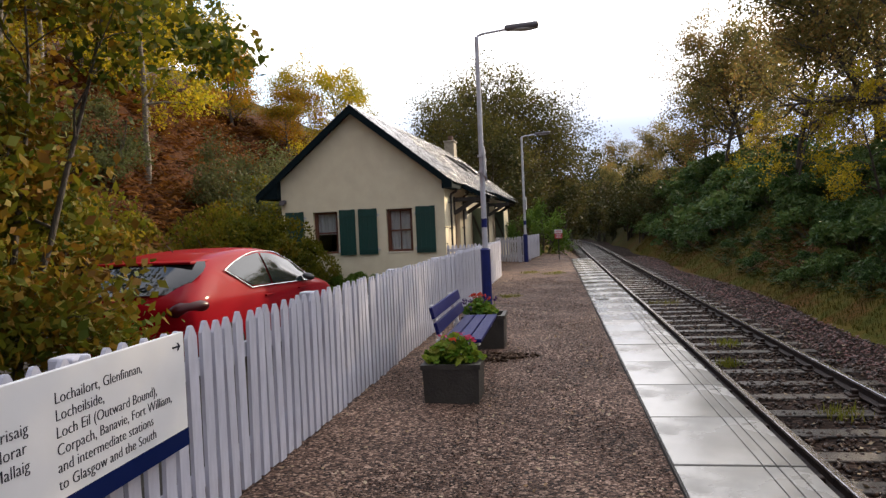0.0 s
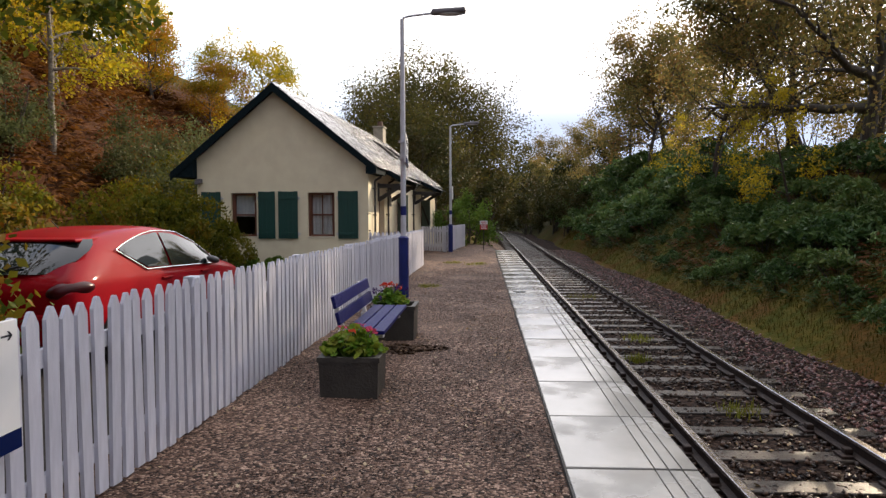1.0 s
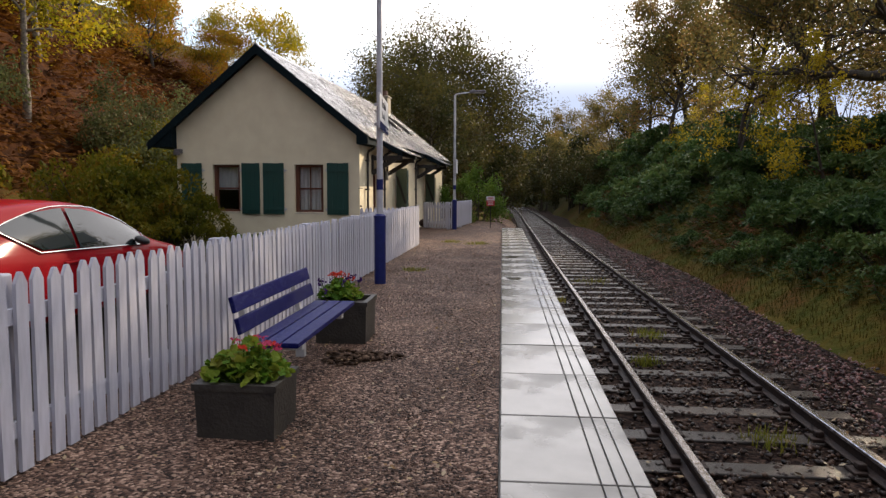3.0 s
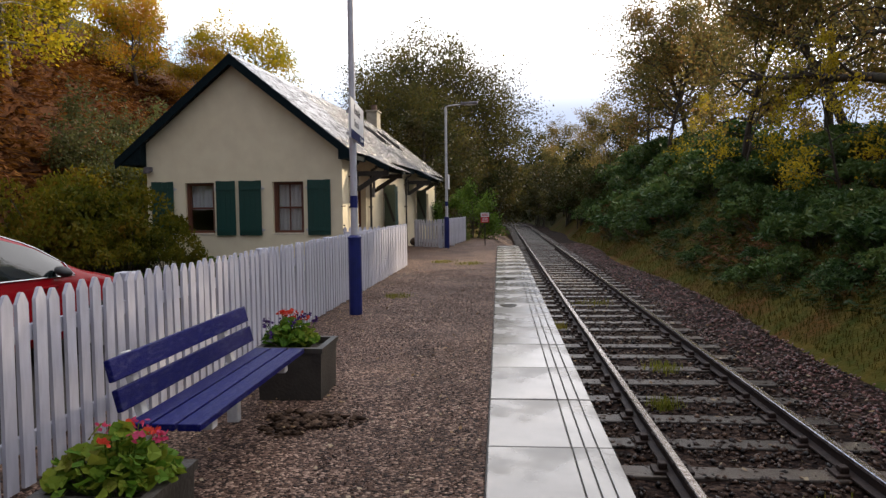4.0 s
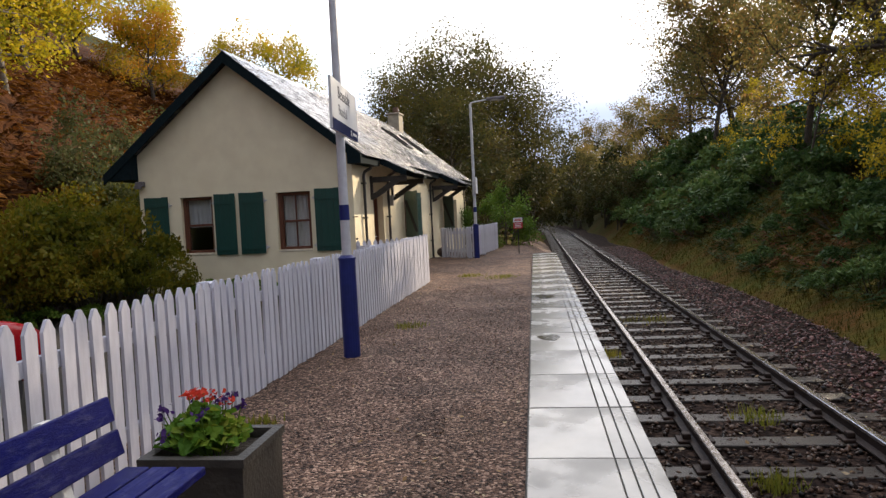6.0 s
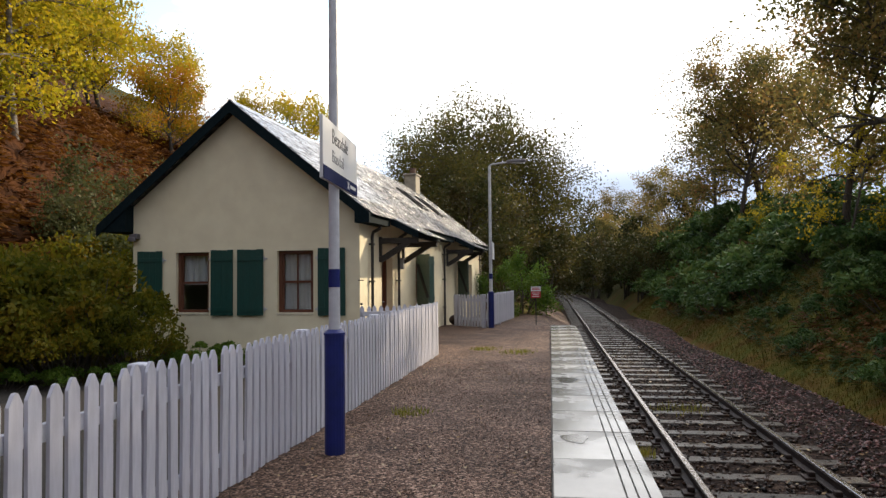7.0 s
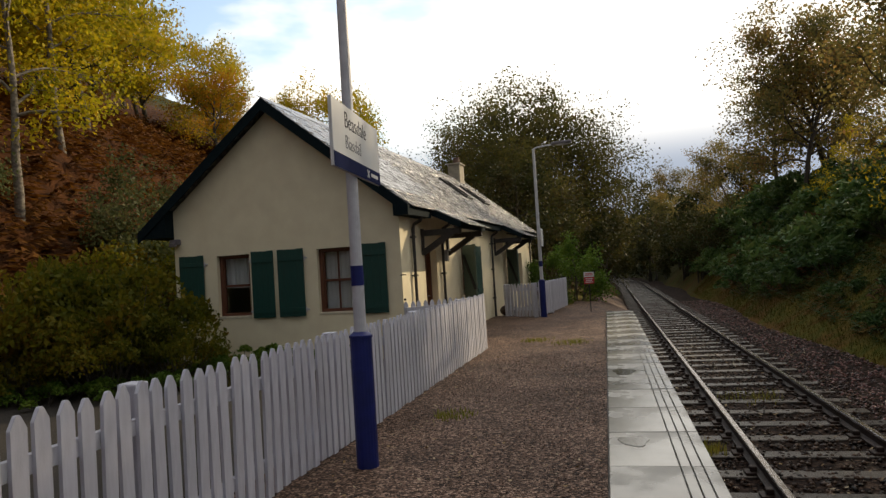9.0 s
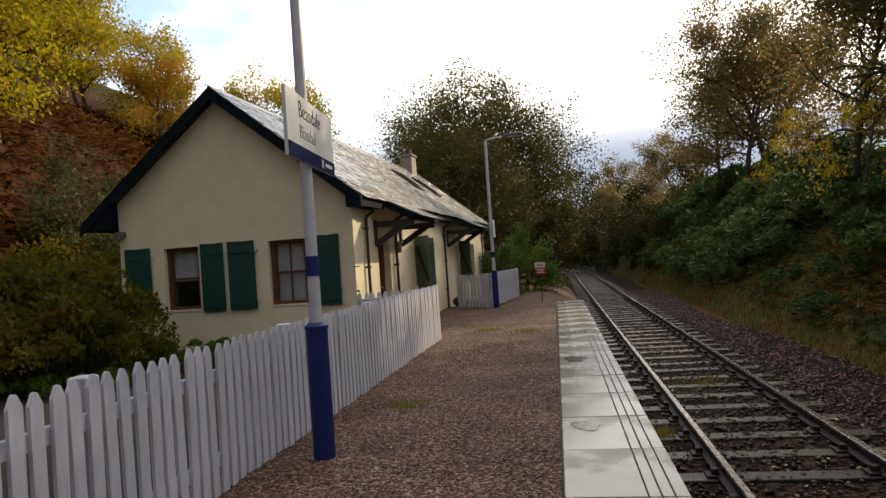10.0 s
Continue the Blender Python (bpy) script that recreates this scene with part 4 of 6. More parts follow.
bed = part("ballast_bed", bm, "ballastbed", smooth=True)
tagged(bed, "dark stone ballast bed under the track", "ballast", kind="structure")


def stones(name, n, x0, x1, y0, y1, zf, smin, smax, material, label, seed, power=1.0, flat=0.7):
    r = np.random.default_rng(seed)
    y = y0 + (y1 - y0) * r.uniform(0, 1, n) ** power
    x = r.uniform(x0, x1, n)
    s = r.uniform(smin, smax, n)
    c = np.stack([x + track_x(y), y, zf(x, y) + s * 0.12], 1)
    v, f = rocks(c, s, r, flat)
    return tagged(mesh_np(name, v, f, material), label, "stones", kind="stuff")


bedz = lambda x, y: np.interp(x, bx, bz)
stones("ballast_stones", 15000, 0.8, 3.9, 4, 45, lambda x, y: bedz(x, y) + 0.012, 0.035, 0.085, "ballast", "dark wet angular track ballast stones", 1, 1.6)
stones("ballast_stones", 9000, 3.55, 5.2, 5, 45, bedz, 0.04, 0.09, "ballastred", "reddish brown ballast stones beside the rails", 2, 1.5)

# ---- picket fence ----


def picket_mesh(parent, h=1.04, w=0.088, t=0.022):
    bm = BM()
    prism(bm, [(-w / 2, 0.0), (w / 2, 0.0), (w / 2, h - 0.06), (w * 0.17, h - 0.008), (w * 0.08, h), (-w * 0.08, h), (-w * 0.17, h - 0.008), (-w / 2, h - 0.06)], -t / 2, t / 2)
    return part("picket", bm, "white", parent)


PICKET = None


def fence_run(name, a, b, label, h=1.06, pitch=0.133, group="", z=0.02, first=0.0, every=2.35):
    """A run of white pickets from a to b, with two rails behind and posts."""
    global PICKET
    fn = thing(name, label, "fence", group)
    a, b = Vector((*a, z)), Vector((*b, z))
    d = b - a
    yaw = math.degrees(math.atan2(d.y, d.x))
    n = int(d.length / pitch)
    r = random.Random(n)
    for k in range(n + 1):
        p = a + d * (k / n)
        m = pose(p.x, p.y, z + r.uniform(-0.012, 0.008), r.uniform(-0.5, 0.5), r.uniform(-0.9, 0.9), yaw + r.uniform(-1.5, 1.5))
        m = m @ Matrix.Diagonal((1, 1, h / 1.04, 1))
        if PICKET is None:
            PICKET = picket_mesh(fn)
            PICKET.matrix_basis = m
        else:
            again(PICKET, fn, m)
    side = Matrix.Translation(a) @ pose(0, 0, 0, 0, 0, yaw)
    for zr in (0.22, 0.82):
        bm = BM()
        box(bm, -0.03, d.length + 0.03, 0.013, 0.05, zr - 0.045, zr + 0.045, 0.004, side)
        part("rail", bm, "white", fn)
    for k in range(int((d.length - first) / every) + 1):
        u = first + every * k
        bm = BM()
        box(bm, u - 0.06, u + 0.06, 0.052, 0.172, -0.25, h - 0.015, 0.012, side)
        part("post", bm, "white", fn)
    return fn


fence_run("picket_fence", (-2.66, -3.0), (-2.25, 20.74), "long white painted picket fence beside the gravel platform", first=0.35, every=2.72)
fence_run("picket_fence", (-2.62, 21.75), (-3.80, 20.72), "short white picket fence joining the cottage corner", h=0.98)
fence_run("picket_fence", (-3.02, 29.05), (-2.12, 28.42), "white picket gate beside the cottage wall", h=1.0)
fence_run("picket_fence", (-1.92, 28.35), (-1.36, 32.9), "white picket fence beyond the second lamp post", h=1.02)

# ---- lettering ----


def words(body, size, material, parent, m, align="LEFT", squeeze=1.0):
    cu = bpy.data.curves.new("lettering", "FONT")
    cu.body, cu.size, cu.align_x, cu.extrude, cu.resolution_u = body, size, align, 0.0012, 3
    cu.offset = -0.016 * size
    tmp = bpy.data.objects.new("lettering_tmp", cu)
    scene.collection.objects.link(tmp)
    dg = bpy.context.evaluated_depsgraph_get()
    me = bpy.data.meshes.new_from_object(tmp.evaluated_get(dg))
    bpy.data.objects.remove(tmp)
    me.materials.clear()
    me.materials.append(M[material])
    o = new("lettering", me)
    o.parent = parent
    o.matrix_basis = m @ Matrix.Diagonal((squeeze, 1, 1, 1))
    return tagged(o, kind="stuff")


def plate(parent, name, u0, u1, v0, v1, material, off=0.0, t=0.004, bevel=0.0):
    """A thin sheet on a sign: u along it, v up."""
    bm = BM()
    box(bm, u0, u1, off, off + t, v0, v1, bevel)
    o = part(name, bm, material, parent)
    return o


# direction board on the fence: u along +y of the world seen from the platform
BOARD = Matrix.Translation((-2.505, 3.36, 0.515)) @ pose(0, 0, 0, 0, 0, 91.0)
board = thing("direction_sign", "white direction board with dark station names and blue foot strip", "sign", m=BOARD)
FACE = Matrix(((1, 0, 0, 0), (0, 0, -1, -0.0215), (0, 1, 0, 0), (0, 0, 0, 1)))
# in the board's frame x runs away along the fence, -y faces the platform
plate(board, "panel", -2.3, 0.0, 0.0, 0.56, "signwhite", -0.02, 0.02, 0.004)
bm = BM()
box(bm, -2.3, 0.0, -0.0225, -0.0205, 0.0, 0.085)
part("foot_strip", bm, "navy", board)
LINES = ["Lochailort, Glenfinnan,", "Locheilside,", "Loch Eil (Outward Bound),", "Corpach, Banavie, Fort William,", "and intermediate stations", "to Glasgow and the South"]
for i, s in enumerate(LINES):
    words(s, 0.062, "text", board, FACE @ Matrix.Translation((-0.925, 0.437 - i * 0.0635, 0)), squeeze=0.98)
for i, s in enumerate(["Arisaig", "Morar", "Mallaig"]):
    words(s, 0.062, "text", board, FACE @ Matrix.Translation((-1.225, 0.372 - i * 0.0635, 0)), squeeze=0.98)
bm = BM()
box(bm, -0.11, -0.055, -0.0235, -0.0212, 0.492, 0.500)
prism(bm, [(-0.07, 0.515), (-0.06, 0.515), (-0.04, 0.496), (-0.06, 0.477), (-0.07, 0.477), (-0.052, 0.496)], -0.0235, -0.0212)
part("arrow", bm, "text", board)

# ---- lamp posts ----


def lamp_post(x, y, label):
    lp = thing("lamp_post", label, "lamp post", "platform lamp posts", m=pose(x, y, 0))
    bm = BM()
    tube(bm, (0, 0, -0.1), (0, 0, 1.07), 0.091, 0.091, 20)
    tube(bm, (0, 0, 1.07), (0, 0, 1.09), 0.098, 0.098, 20)
    tube(bm, (0, 0, 1.09), (0, 0, 1.12), 0.095, 0.058, 20)
    part("sleeve", bm, "blue", lp, "blue painted steel sleeve", smooth=False)
    bm = BM()
    tube(bm, (0, 0, 1.1), (0, 0, 5.0), 0.052, 0.040, 18)
    part("pole", bm, "galv", lp)
    bm = BM()
    tube(bm, (0, 0, 1.50), (0, 0, 1.665), 0.0545, 0.0535, 18)
    part("band", bm, "blue", lp, "blue band round the pole")
    bm = BM()
    bent_tube(bm, [(0, 0, 4.93), (0.02, 0, 5.02), (0.12, 0, 5.05), (0.6, 0, 5.10)], 0.022)
    part("arm", bm, "galv", lp)
    bm = BM()
    box(bm, 0.52, 1.14, -0.11, 0.11, 5.06, 5.16, 0.04, pose(0, 0, 0, 0, 0, 0))
    for v in bm.verts:
        k = (v.co.x - 0.52) / 0.62
        v.co.y *= 0.55 + 0.45 * math.sin(min(1, k * 1.3) * math.pi / 2)
        v.co.z += 0.02 * k
    part("lamp_head", bm, "lamphead", lp, smooth=False)
    bm = BM()
    bmesh.ops.create_uvsphere(bm, u_segments=16, v_segments=8, radius=1)
    for v in bm.verts:
        v.co = Vector((0.86 + v.co.x * 0.24, v.co.y * 0.085, 5.075 + v.co.z * 0.035))
    part("lens", bm, "lens", lp, "pale lamp lens", smooth=True)
    return lp


lp1 = lamp_post(-1.928, 13.0, "tall grey lamp post with blue sleeve carrying the station sign")
lp2 = lamp_post(-1.795, 28.22, "tall grey lamp post with blue sleeve near the platform end")
bm = BM()
box(bm, 0.07, 0.09, -0.34, 0.34, 2.1, 2.62, 0.004)
part("panel", bm, "signwhite", lp2, "white sign panel")

# station name sign: parallel to the track, on the first post
SIGN = Matrix.Translation((-1.884, 13.0, 2.40)) @ pose(0, 0, 0, 0, 0, 94.5)
sg = thing("station_sign", "white station name sign with navy strip on a lamp post", "sign", m=SIGN)
plate(sg, "panel", -0.69, 0.69, 0.0, 0.525, "signwhite", -0.03, 0.03, 0.006)
bm = BM()
box(bm, -0.69, 0.69, -0.0335, -0.0305, 0.0, 0.115)
part("foot_strip", bm, "navy", sg)
FS = Matrix(((1, 0, 0, 0), (0, 0, -1, -0.0315), (0, 1, 0, 0), (0, 0, 0, 1)))
words("Beasdale", 0.19, "text", sg, FS @ Matrix.Translation((-0.38, 0.345, 0)), squeeze=0.98)
words("Biasdail", 0.16, "textgrey", sg, FS @ Matrix.Translation((-0.38, 0.18, 0)), squeeze=0.98)
bm = BM()
box(bm, 0.36, 0.60, -0.036, -0.0334, 0.045, 0.075)
for q in (45, -45):
    box(bm, -0.045, 0.045, -0.036, -0.0334, -0.009, 0.009, 0.0, pose(0.27, 0, 0.058, 0, q, 0))
part("emblem", bm, "signwhite", sg, "pale emblem shapes on the strip")
for z in (0.12, 0.42):
    bm = BM()
    tube(bm, (-0.03, 0.06, z - 0.02), (-0.03, 0.06, z + 0.02), 0.062, n=16)
    box(bm, -0.08, 0.03, 0.0, 0.06, z - 0.02, z + 0.02)
    part("clamp", bm, "galv", sg)

# red warning sign past the platform end
rs = thing("warning_sign", "small red and white warning sign on a dark post", "sign", m=pose(-0.47, 30.1, -0.05, 0, 0, 4) @ Matrix.Diagonal((0.62, 0.62, 0.9, 1)))
bm = BM()
tube(bm, (0, 0, -0.2), (0, 0, 1.25), 0.03, n=10)
part("post", bm, "iron", rs)
bm = BM()
box(bm, -0.26, 0.26, -0.05, -0.03, 1.0, 1.24, 0.004)
part("lower_panel", bm, "signred", rs)
bm = BM()
box(bm, -0.26, 0.26, -0.05, -0.03, 1.245, 1.42, 0.004)
part("upper_panel", bm, "signwhite", rs)
bm = BM()
for z, w in ((1.36, 0.18), (1.31, 0.2)):
    box(bm, -w, w, -0.053, -0.0505, z - 0.014, z + 0.014)
part("writing_bar", bm, "signred", rs)
bm = BM()
for z, w in ((1.18, 0.19), (1.12, 0.15), (1.06, 0.19)):
    box(bm, -w, w, -0.053, -0.0505, z - 0.012, z + 0.012)
part("writing_bar", bm, "signwhite", rs)

# brown float lying at the wall
bm = BM()
bmesh.ops.create_uvsphere(bm, u_segments=24, v_segments=14, radius=0.21)
for v in bm.verts:
    v.co.x *= 1.25
    v.co.z = v.co.z * 0.85 + 0.17
fl = part("float", bm, "rubberball", smooth=True)
fl.location = (-3.05, 29.6, -0.01)
tagged(fl, "rounded rusty brown float lying against the wall", "float")

# ---- bench ----
bn = thing("bench", "blue painted slatted bench on white supports", "bench", m=pose(-1.40, 6.72, 0))
for i, (xa, xb) in enumerate(((-0.10, 0.02), (-0.232, -0.114), (-0.36, -0.246))):
    bm = BM()
    box(bm, xa, xb, 0, 1.82, 0.42, 0.457, 0.006)
    part("seat_slat", bm, "benchblue", bn)
BACK = pose(-0.40, 0, 0.44, 0, -14, 0)
for za, zb in ((0.06, 0.175), (0.215, 0.33)):
    bm = BM()
    box(bm, -0.0, 0.034, 0.02, 1.86, za, zb, 0.006, BACK)
    part("back_slat", bm, "benchblue", bn)
for y in (0.27, 1.5):
    bm = BM()
    box(bm, -0.045, -0.002, y - 0.03, y + 0.03, -0.12, 0.335, 0.006, BACK)
    part("back_support", bm, "concrete", bn, "white painted upright")
    bm = BM()
    box(bm, -0.46, -0.02, y - 0.035, y + 0.035, 0.35, 0.418, 0.008)
    part("seat_bearer", bm, "concrete", bn, "white painted bearer")
    bm = BM()
    box(bm, -0.45, -0.37, y - 0.035, y + 0.035, -0.15, 0.349, 0.008)
    part("leg", bm, "concrete", bn, "white painted leg")

# trodden earth heaped beside the bench
r = np.random.default_rng(19)
n = 200
a, q = r.uniform(0, math.tau, n), np.sqrt(r.uniform(0, 1, n))
q *= 0.7 + 0.3 * np.sin(3 * a + 1) + 0.15 * np.sin(7 * a)
c = np.stack([-1.30 + 0.42 * q * np.cos(a), 8.2 + 0.36 * q * np.sin(a), -0.006 + 0.018 * (1 - q ** 3)], 1)
v, f = rocks(c, r.uniform(0.03, 0.10, n), r, 0.4)
tagged(mesh_np("earth_clods", v, f, "earth", smooth=True), "low heap of dark damp earth on the gravel", "earth", kind="stuff")

# ---- planters ----


def flat_leaf_disc(bm, c, r, n, rng, tilt):
    q = Euler((rng.uniform(-tilt, tilt), rng.uniform(-tilt, tilt), rng.uniform(0, 6.28))).to_matrix()
    mid = bm.verts.new(c)
    ring = []
    for k in range(n):
        a = k * math.tau / n
        rr = r * (1 + 0.18 * math.cos(a * 5)) * (0.45 if k == 0 else 1)
        ring.append(bm.verts.new(Vector(c) + q @ Vector((rr * math.cos(a), rr * math.sin(a), 0.16 * r * math.sin(a * 3) + 0.12 * r))))
    for k in range(n):
        bm.faces.new((mid, ring[k], ring[(k + 1) % n]))


def planter(x, y, w, d, h, label, seed, petals, fill=1.0, shift=0.0):
    p = thing("planter", label, "planter", "platform planters", m=pose(x, y, 0))
    tp = 0.022
    for side in ((-w / 2, w / 2, -d / 2, -d / 2 + 0.035), (-w / 2, w / 2, d / 2 - 0.035, d / 2), (-w / 2, -w / 2 + 0.035, -d / 2 + 0.035, d / 2 - 0.035), (w / 2 - 0.035, w / 2, -d / 2 + 0.035, d / 2 - 0.035)):
        bm = BM()
        box(bm, *side, -0.02, h)
        for v in bm.verts:
            k = (h - v.co.z) / h
            v.co.x *= 1 - tp * k * 2
            v.co.y *= 1 - tp * k * 2
        part("side_panel", bm, "planter", p)
    bm = BM()
    for s in ((-w / 2 - 0.012, w / 2 + 0.012, -d / 2 - 0.012, -d / 2 + 0.04), (-w / 2 - 0.012, w / 2 + 0.012, d / 2 - 0.04, d / 2 + 0.012), (-w / 2 - 0.012, -w / 2 + 0.04, -d / 2 + 0.04, d / 2 - 0.04), (w / 2 - 0.04, w / 2 + 0.012, -d / 2 + 0.04, d / 2 - 0.04)):
        box(bm, *s, h - 0.035, h + 0.006)
    part("rim", bm, "planter", p)
    bm = BM()
    box(bm, -w / 2 + 0.03, w / 2 - 0.03, -d / 2 + 0.03, d / 2 - 0.03, h - 0.1, h - 0.05)
    part("soil", bm, "soil", p)
    r = random.Random(seed)
    bm, st = BM(), BM()
    heads = []
    for k in range(int(300 * fill)):
        a, q = r.uniform(0, 6.28), math.sqrt(r.random())
        cx, cy = q * math.cos(a) * (w / 2 + 0.02) * fill + shift, q * math.sin(a) * (d / 2 + 0.02) * fill
        cz = h + 0.01 + (1 - q * q) * 0.19 * r.uniform(0.3, 1.15) * fill + 0.03 * r.random()
        flat_leaf_disc(bm, (cx, cy, cz), r.uniform(0.018, 0.040), 9, r, 0.9)
        if k % 3 == 0:
            tube(st, (cx * 0.4, cy * 0.4, h - 0.06), (cx, cy, cz), 0.004, 0.003, 5, False)
    tagged(part("leaf", bm, "l_geranium", p, "bright green rounded leaves"), kind="stuff")
    for mt, n, spread in petals:
        for k in range(n):
            bm = BM()
            a, q = r.uniform(0, 6.28), math.sqrt(r.random()) * spread
            c = Vector((q * math.cos(a) * w / 2 * fill + shift, q * math.sin(a) * d / 2, h + 0.25 - 0.12 * q * q + r.uniform(-0.03, 0.04)))
            tube(st, (c.x * 0.6, c.y * 0.6, h - 0.05), c, 0.004, 0.003, 5, False)
            for j in range(12):
                o = Vector((r.gauss(0, 0.018), r.gauss(0, 0.018), r.gauss(0, 0.011)))
                flat_leaf_disc(bm, c + o, r.uniform(0.010, 0.018), 6, r, 1.2)
            part("flower_head", bm, mt, p, {"p_pink": "pink geranium head", "p_red": "red geranium head", "p_violet": "dark violet pansy"}[mt])
    tagged(part("stem", st, "l_green", p), kind="stuff")
    return p


planter(-1.595, 6.34, 0.50, 0.46, 0.33, "dark grey planter with pink and red geraniums on the gravel", 3, (("p_pink", 5, 0.8), ("p_red", 3, 0.8)))
planter(-1.575, 9.03, 0.52, 0.52, 0.40, "dark grey planter with red geraniums and violet pansies", 8, (("p_red", 9, 0.7), ("p_violet", 10, 1.05)), 0.8, -0.06)

# ---- car ----
CAR = pose(-5.47, 7.17, -0.10, 0, 0, -3.2) @ Matrix.Diagonal((1.03, 1.05, 1.0, 1))
car = thing("car", "bright red five-door hatchback parked behind the fence", "car", m=CAR)
# stations along the car: y, half width, sill z, waist z, roof half width, roof z
ST = [(0.0, 0.70, 0.42, 0.80, 0.62, 0.84), (0.10, 0.83, 0.30, 0.92, 0.70, 0.98), (0.26, 0.885, 0.24, 0.95, 0.72, 1.10), (0.62, 0.90, 0.22, 0.955, 0.66, 1.38),
      (1.1, 0.905, 0.20, 0.945, 0.64, 1.47), (1.8, 0.905, 0.20, 0.93, 0.64, 1.50), (2.3, 0.90, 0.20, 0.915, 0.635, 1.48), (2.8, 0.90, 0.20, 0.905, 0.62, 1.35),
      (3.25, 0.895, 0.20, 0.90, 0.69, 1.08), (3.45, 0.89, 0.22, 0.885, 0.76, 0.955), (3.9, 0.865, 0.24, 0.82, 0.72, 0.88), (4.25, 0.77, 0.28, 0.70, 0.62, 0.76), (4.42, 0.60, 0.34, 0.56, 0.48, 0.62)]


def car_ring(s):
    y, hw, zs, zw, rw, zr = s
    return [(0, y, zs), (hw * 0.8, y, zs), (hw * 0.97, y, zs + 0.1), (hw, y, zs + (zw - zs) * 0.55), (hw * 0.985, y, zw - 0.06), (hw * 0.955, y, zw),
            (hw * 0.955 + (rw - hw * 0.955) * 0.5, y, zw + (zr - zw) * 0.55), (rw, y, zr - 0.05 * min(1, (zr - zw) * 4)), (rw * 0.8, y, zr - 0.012), (0, y, zr)]


bm = BM()
rings = []
for s in ST:
    r = car_ring(s)
    pts = r + [(-x, y, z) for x, y, z in r[-2:0:-1]]
    rings.append([bm.verts.new(p) for p in pts])
n = len(rings[0])
for a, b in zip(rings, rings[1:]):
    for k in range(n):
        f = bm.faces.new((a[k], a[(k + 1) % n], b[(k + 1) % n], b[k]))
bm.faces.new(rings[0][::-1])
bm.faces.new(rings[-1])
bmesh.ops.recalc_face_normals(bm, faces=bm.faces)
body = part("body", bm, "carpaint", car, smooth=True)
sub = body.modifiers.new("smooth", "SUBSURF")
sub.levels = sub.render_levels = 2


def lerp_station(y):
    ysx = [s[0] for s in ST]
    return [y] + [float(np.interp(y, ysx, [s[k] for s in ST])) for k in range(1, 6)]


def side_glass(name, y0, y1, lo0, lo1, hi0, hi1, out, material, label=""):
    """A patch of side glass following the body; lo and hi as shares of the glass height."""
    for sx in (1, -1):
        bm = BM()
        nu, nv = 8, 4
        g = []
        for i in range(nu + 1):
            u = i / nu
            s = lerp_station(y0 + (y1 - y0) * u)
            lo, hi = lo0 + (lo1 - lo0) * u, hi0 + (hi1 - hi0) * u
            row = []
            for j in range(nv + 1):
                h = lo + (hi - lo) * j / nv
                y, hw, zs, zw, rw, zr = s
                xa = hw * 0.94
                x = xa + (rw - xa) * (max(h, 0.0) ** 1.25) + out
                row.append(bm.verts.new((sx * x, y, zw + 0.015 + (zr - zw - 0.05) * h)))
            g.append(row)
        for i in range(nu):
            for j in range(nv):
                bm.faces.new((g[i][j], g[i + 1][j], g[i + 1][j + 1], g[i][j + 1]))
        bmesh.ops.recalc_face_normals(bm, faces=bm.faces)
        part(name, bm, material, car, label, smooth=True)


def glass_edge(y, h, sx, out):
    y, hw, zs, zw, rw, zr = lerp_station(y)
    xa = hw * 0.94
    return (sx * (xa + (rw - xa) * (max(h, 0.0) ** 1.25) + out), y, zw + 0.015 + (zr - zw - 0.05) * h)


for sx in (1, -1):
    bm = BM()
    top = [glass_edge(0.92 + (3.18 - 0.92) * k / 14, 0.60 + 0.32 * math.sin(min(1, k / 6) * math.pi / 2) - 0.12 * max(0, (k - 9) / 5), sx, 0.02) for k in range(15)]
    low_ = [glass_edge(3.18 - (3.18 - 1.36) * k / 10, 0.04, sx, 0.022) for k in range(11)]
    bent_tube(bm, top + low_ + top[:1], 0.008, 6)
    part("window_trim", bm, "chrome", car, "bright window surround")
side_glass("side_window", 0.98, 1.40, 0.50, 0.09, 0.64, 0.82, 0.022, "carglass")
side_glass("side_window", 1.40, 1.88, 0.09, 0.07, 0.82, 0.88, 0.022, "carglass")
side_glass("side_window", 1.93, 3.12, 0.06, 0.05, 0.88, 0.76, 0.022, "carglass")
# rear window and its spoiler
bm = BM()
g = []
for j in range(7):
    k = j / 6
    y, z = 0.15 + 0.40 * k, 1.0 + 0.345 * k
    hw = float(np.interp(k, [0, 0.3, 0.75, 1], [0.58, 0.68, 0.77, 0.70]))
    g.append([bm.verts.new((hw * u, y - 0.035 - 0.02 * (1 - u * u) + 0.10 * u ** 4, z + 0.015)) for u in np.linspace(-1, 1, 13)])
for a, b in zip(g, g[1:]):
    for i in range(12):
        bm.faces.new((a[i], a[i + 1], b[i + 1], b[i]))
part("rear_window", bm, "carglass", car, "dark rear window", smooth=True)
bm = BM()
box(bm, -0.62, 0.62, 0.45, 0.95, 1.39, 1.425, 0.015)
for v in bm.verts:
    v.co.z += 0.03 * (v.co.y - 0.5) - 0.05 * (v.co.x / 0.56) ** 2
part("spoiler", bm, "carpaint", car, smooth=False)
bm = BM()
tube(bm, (-0.05, 0.10, 1.03), (0.25, 0.16, 1.10), 0.012, n=6)
part("rear_wiper", bm, "carblack", car)
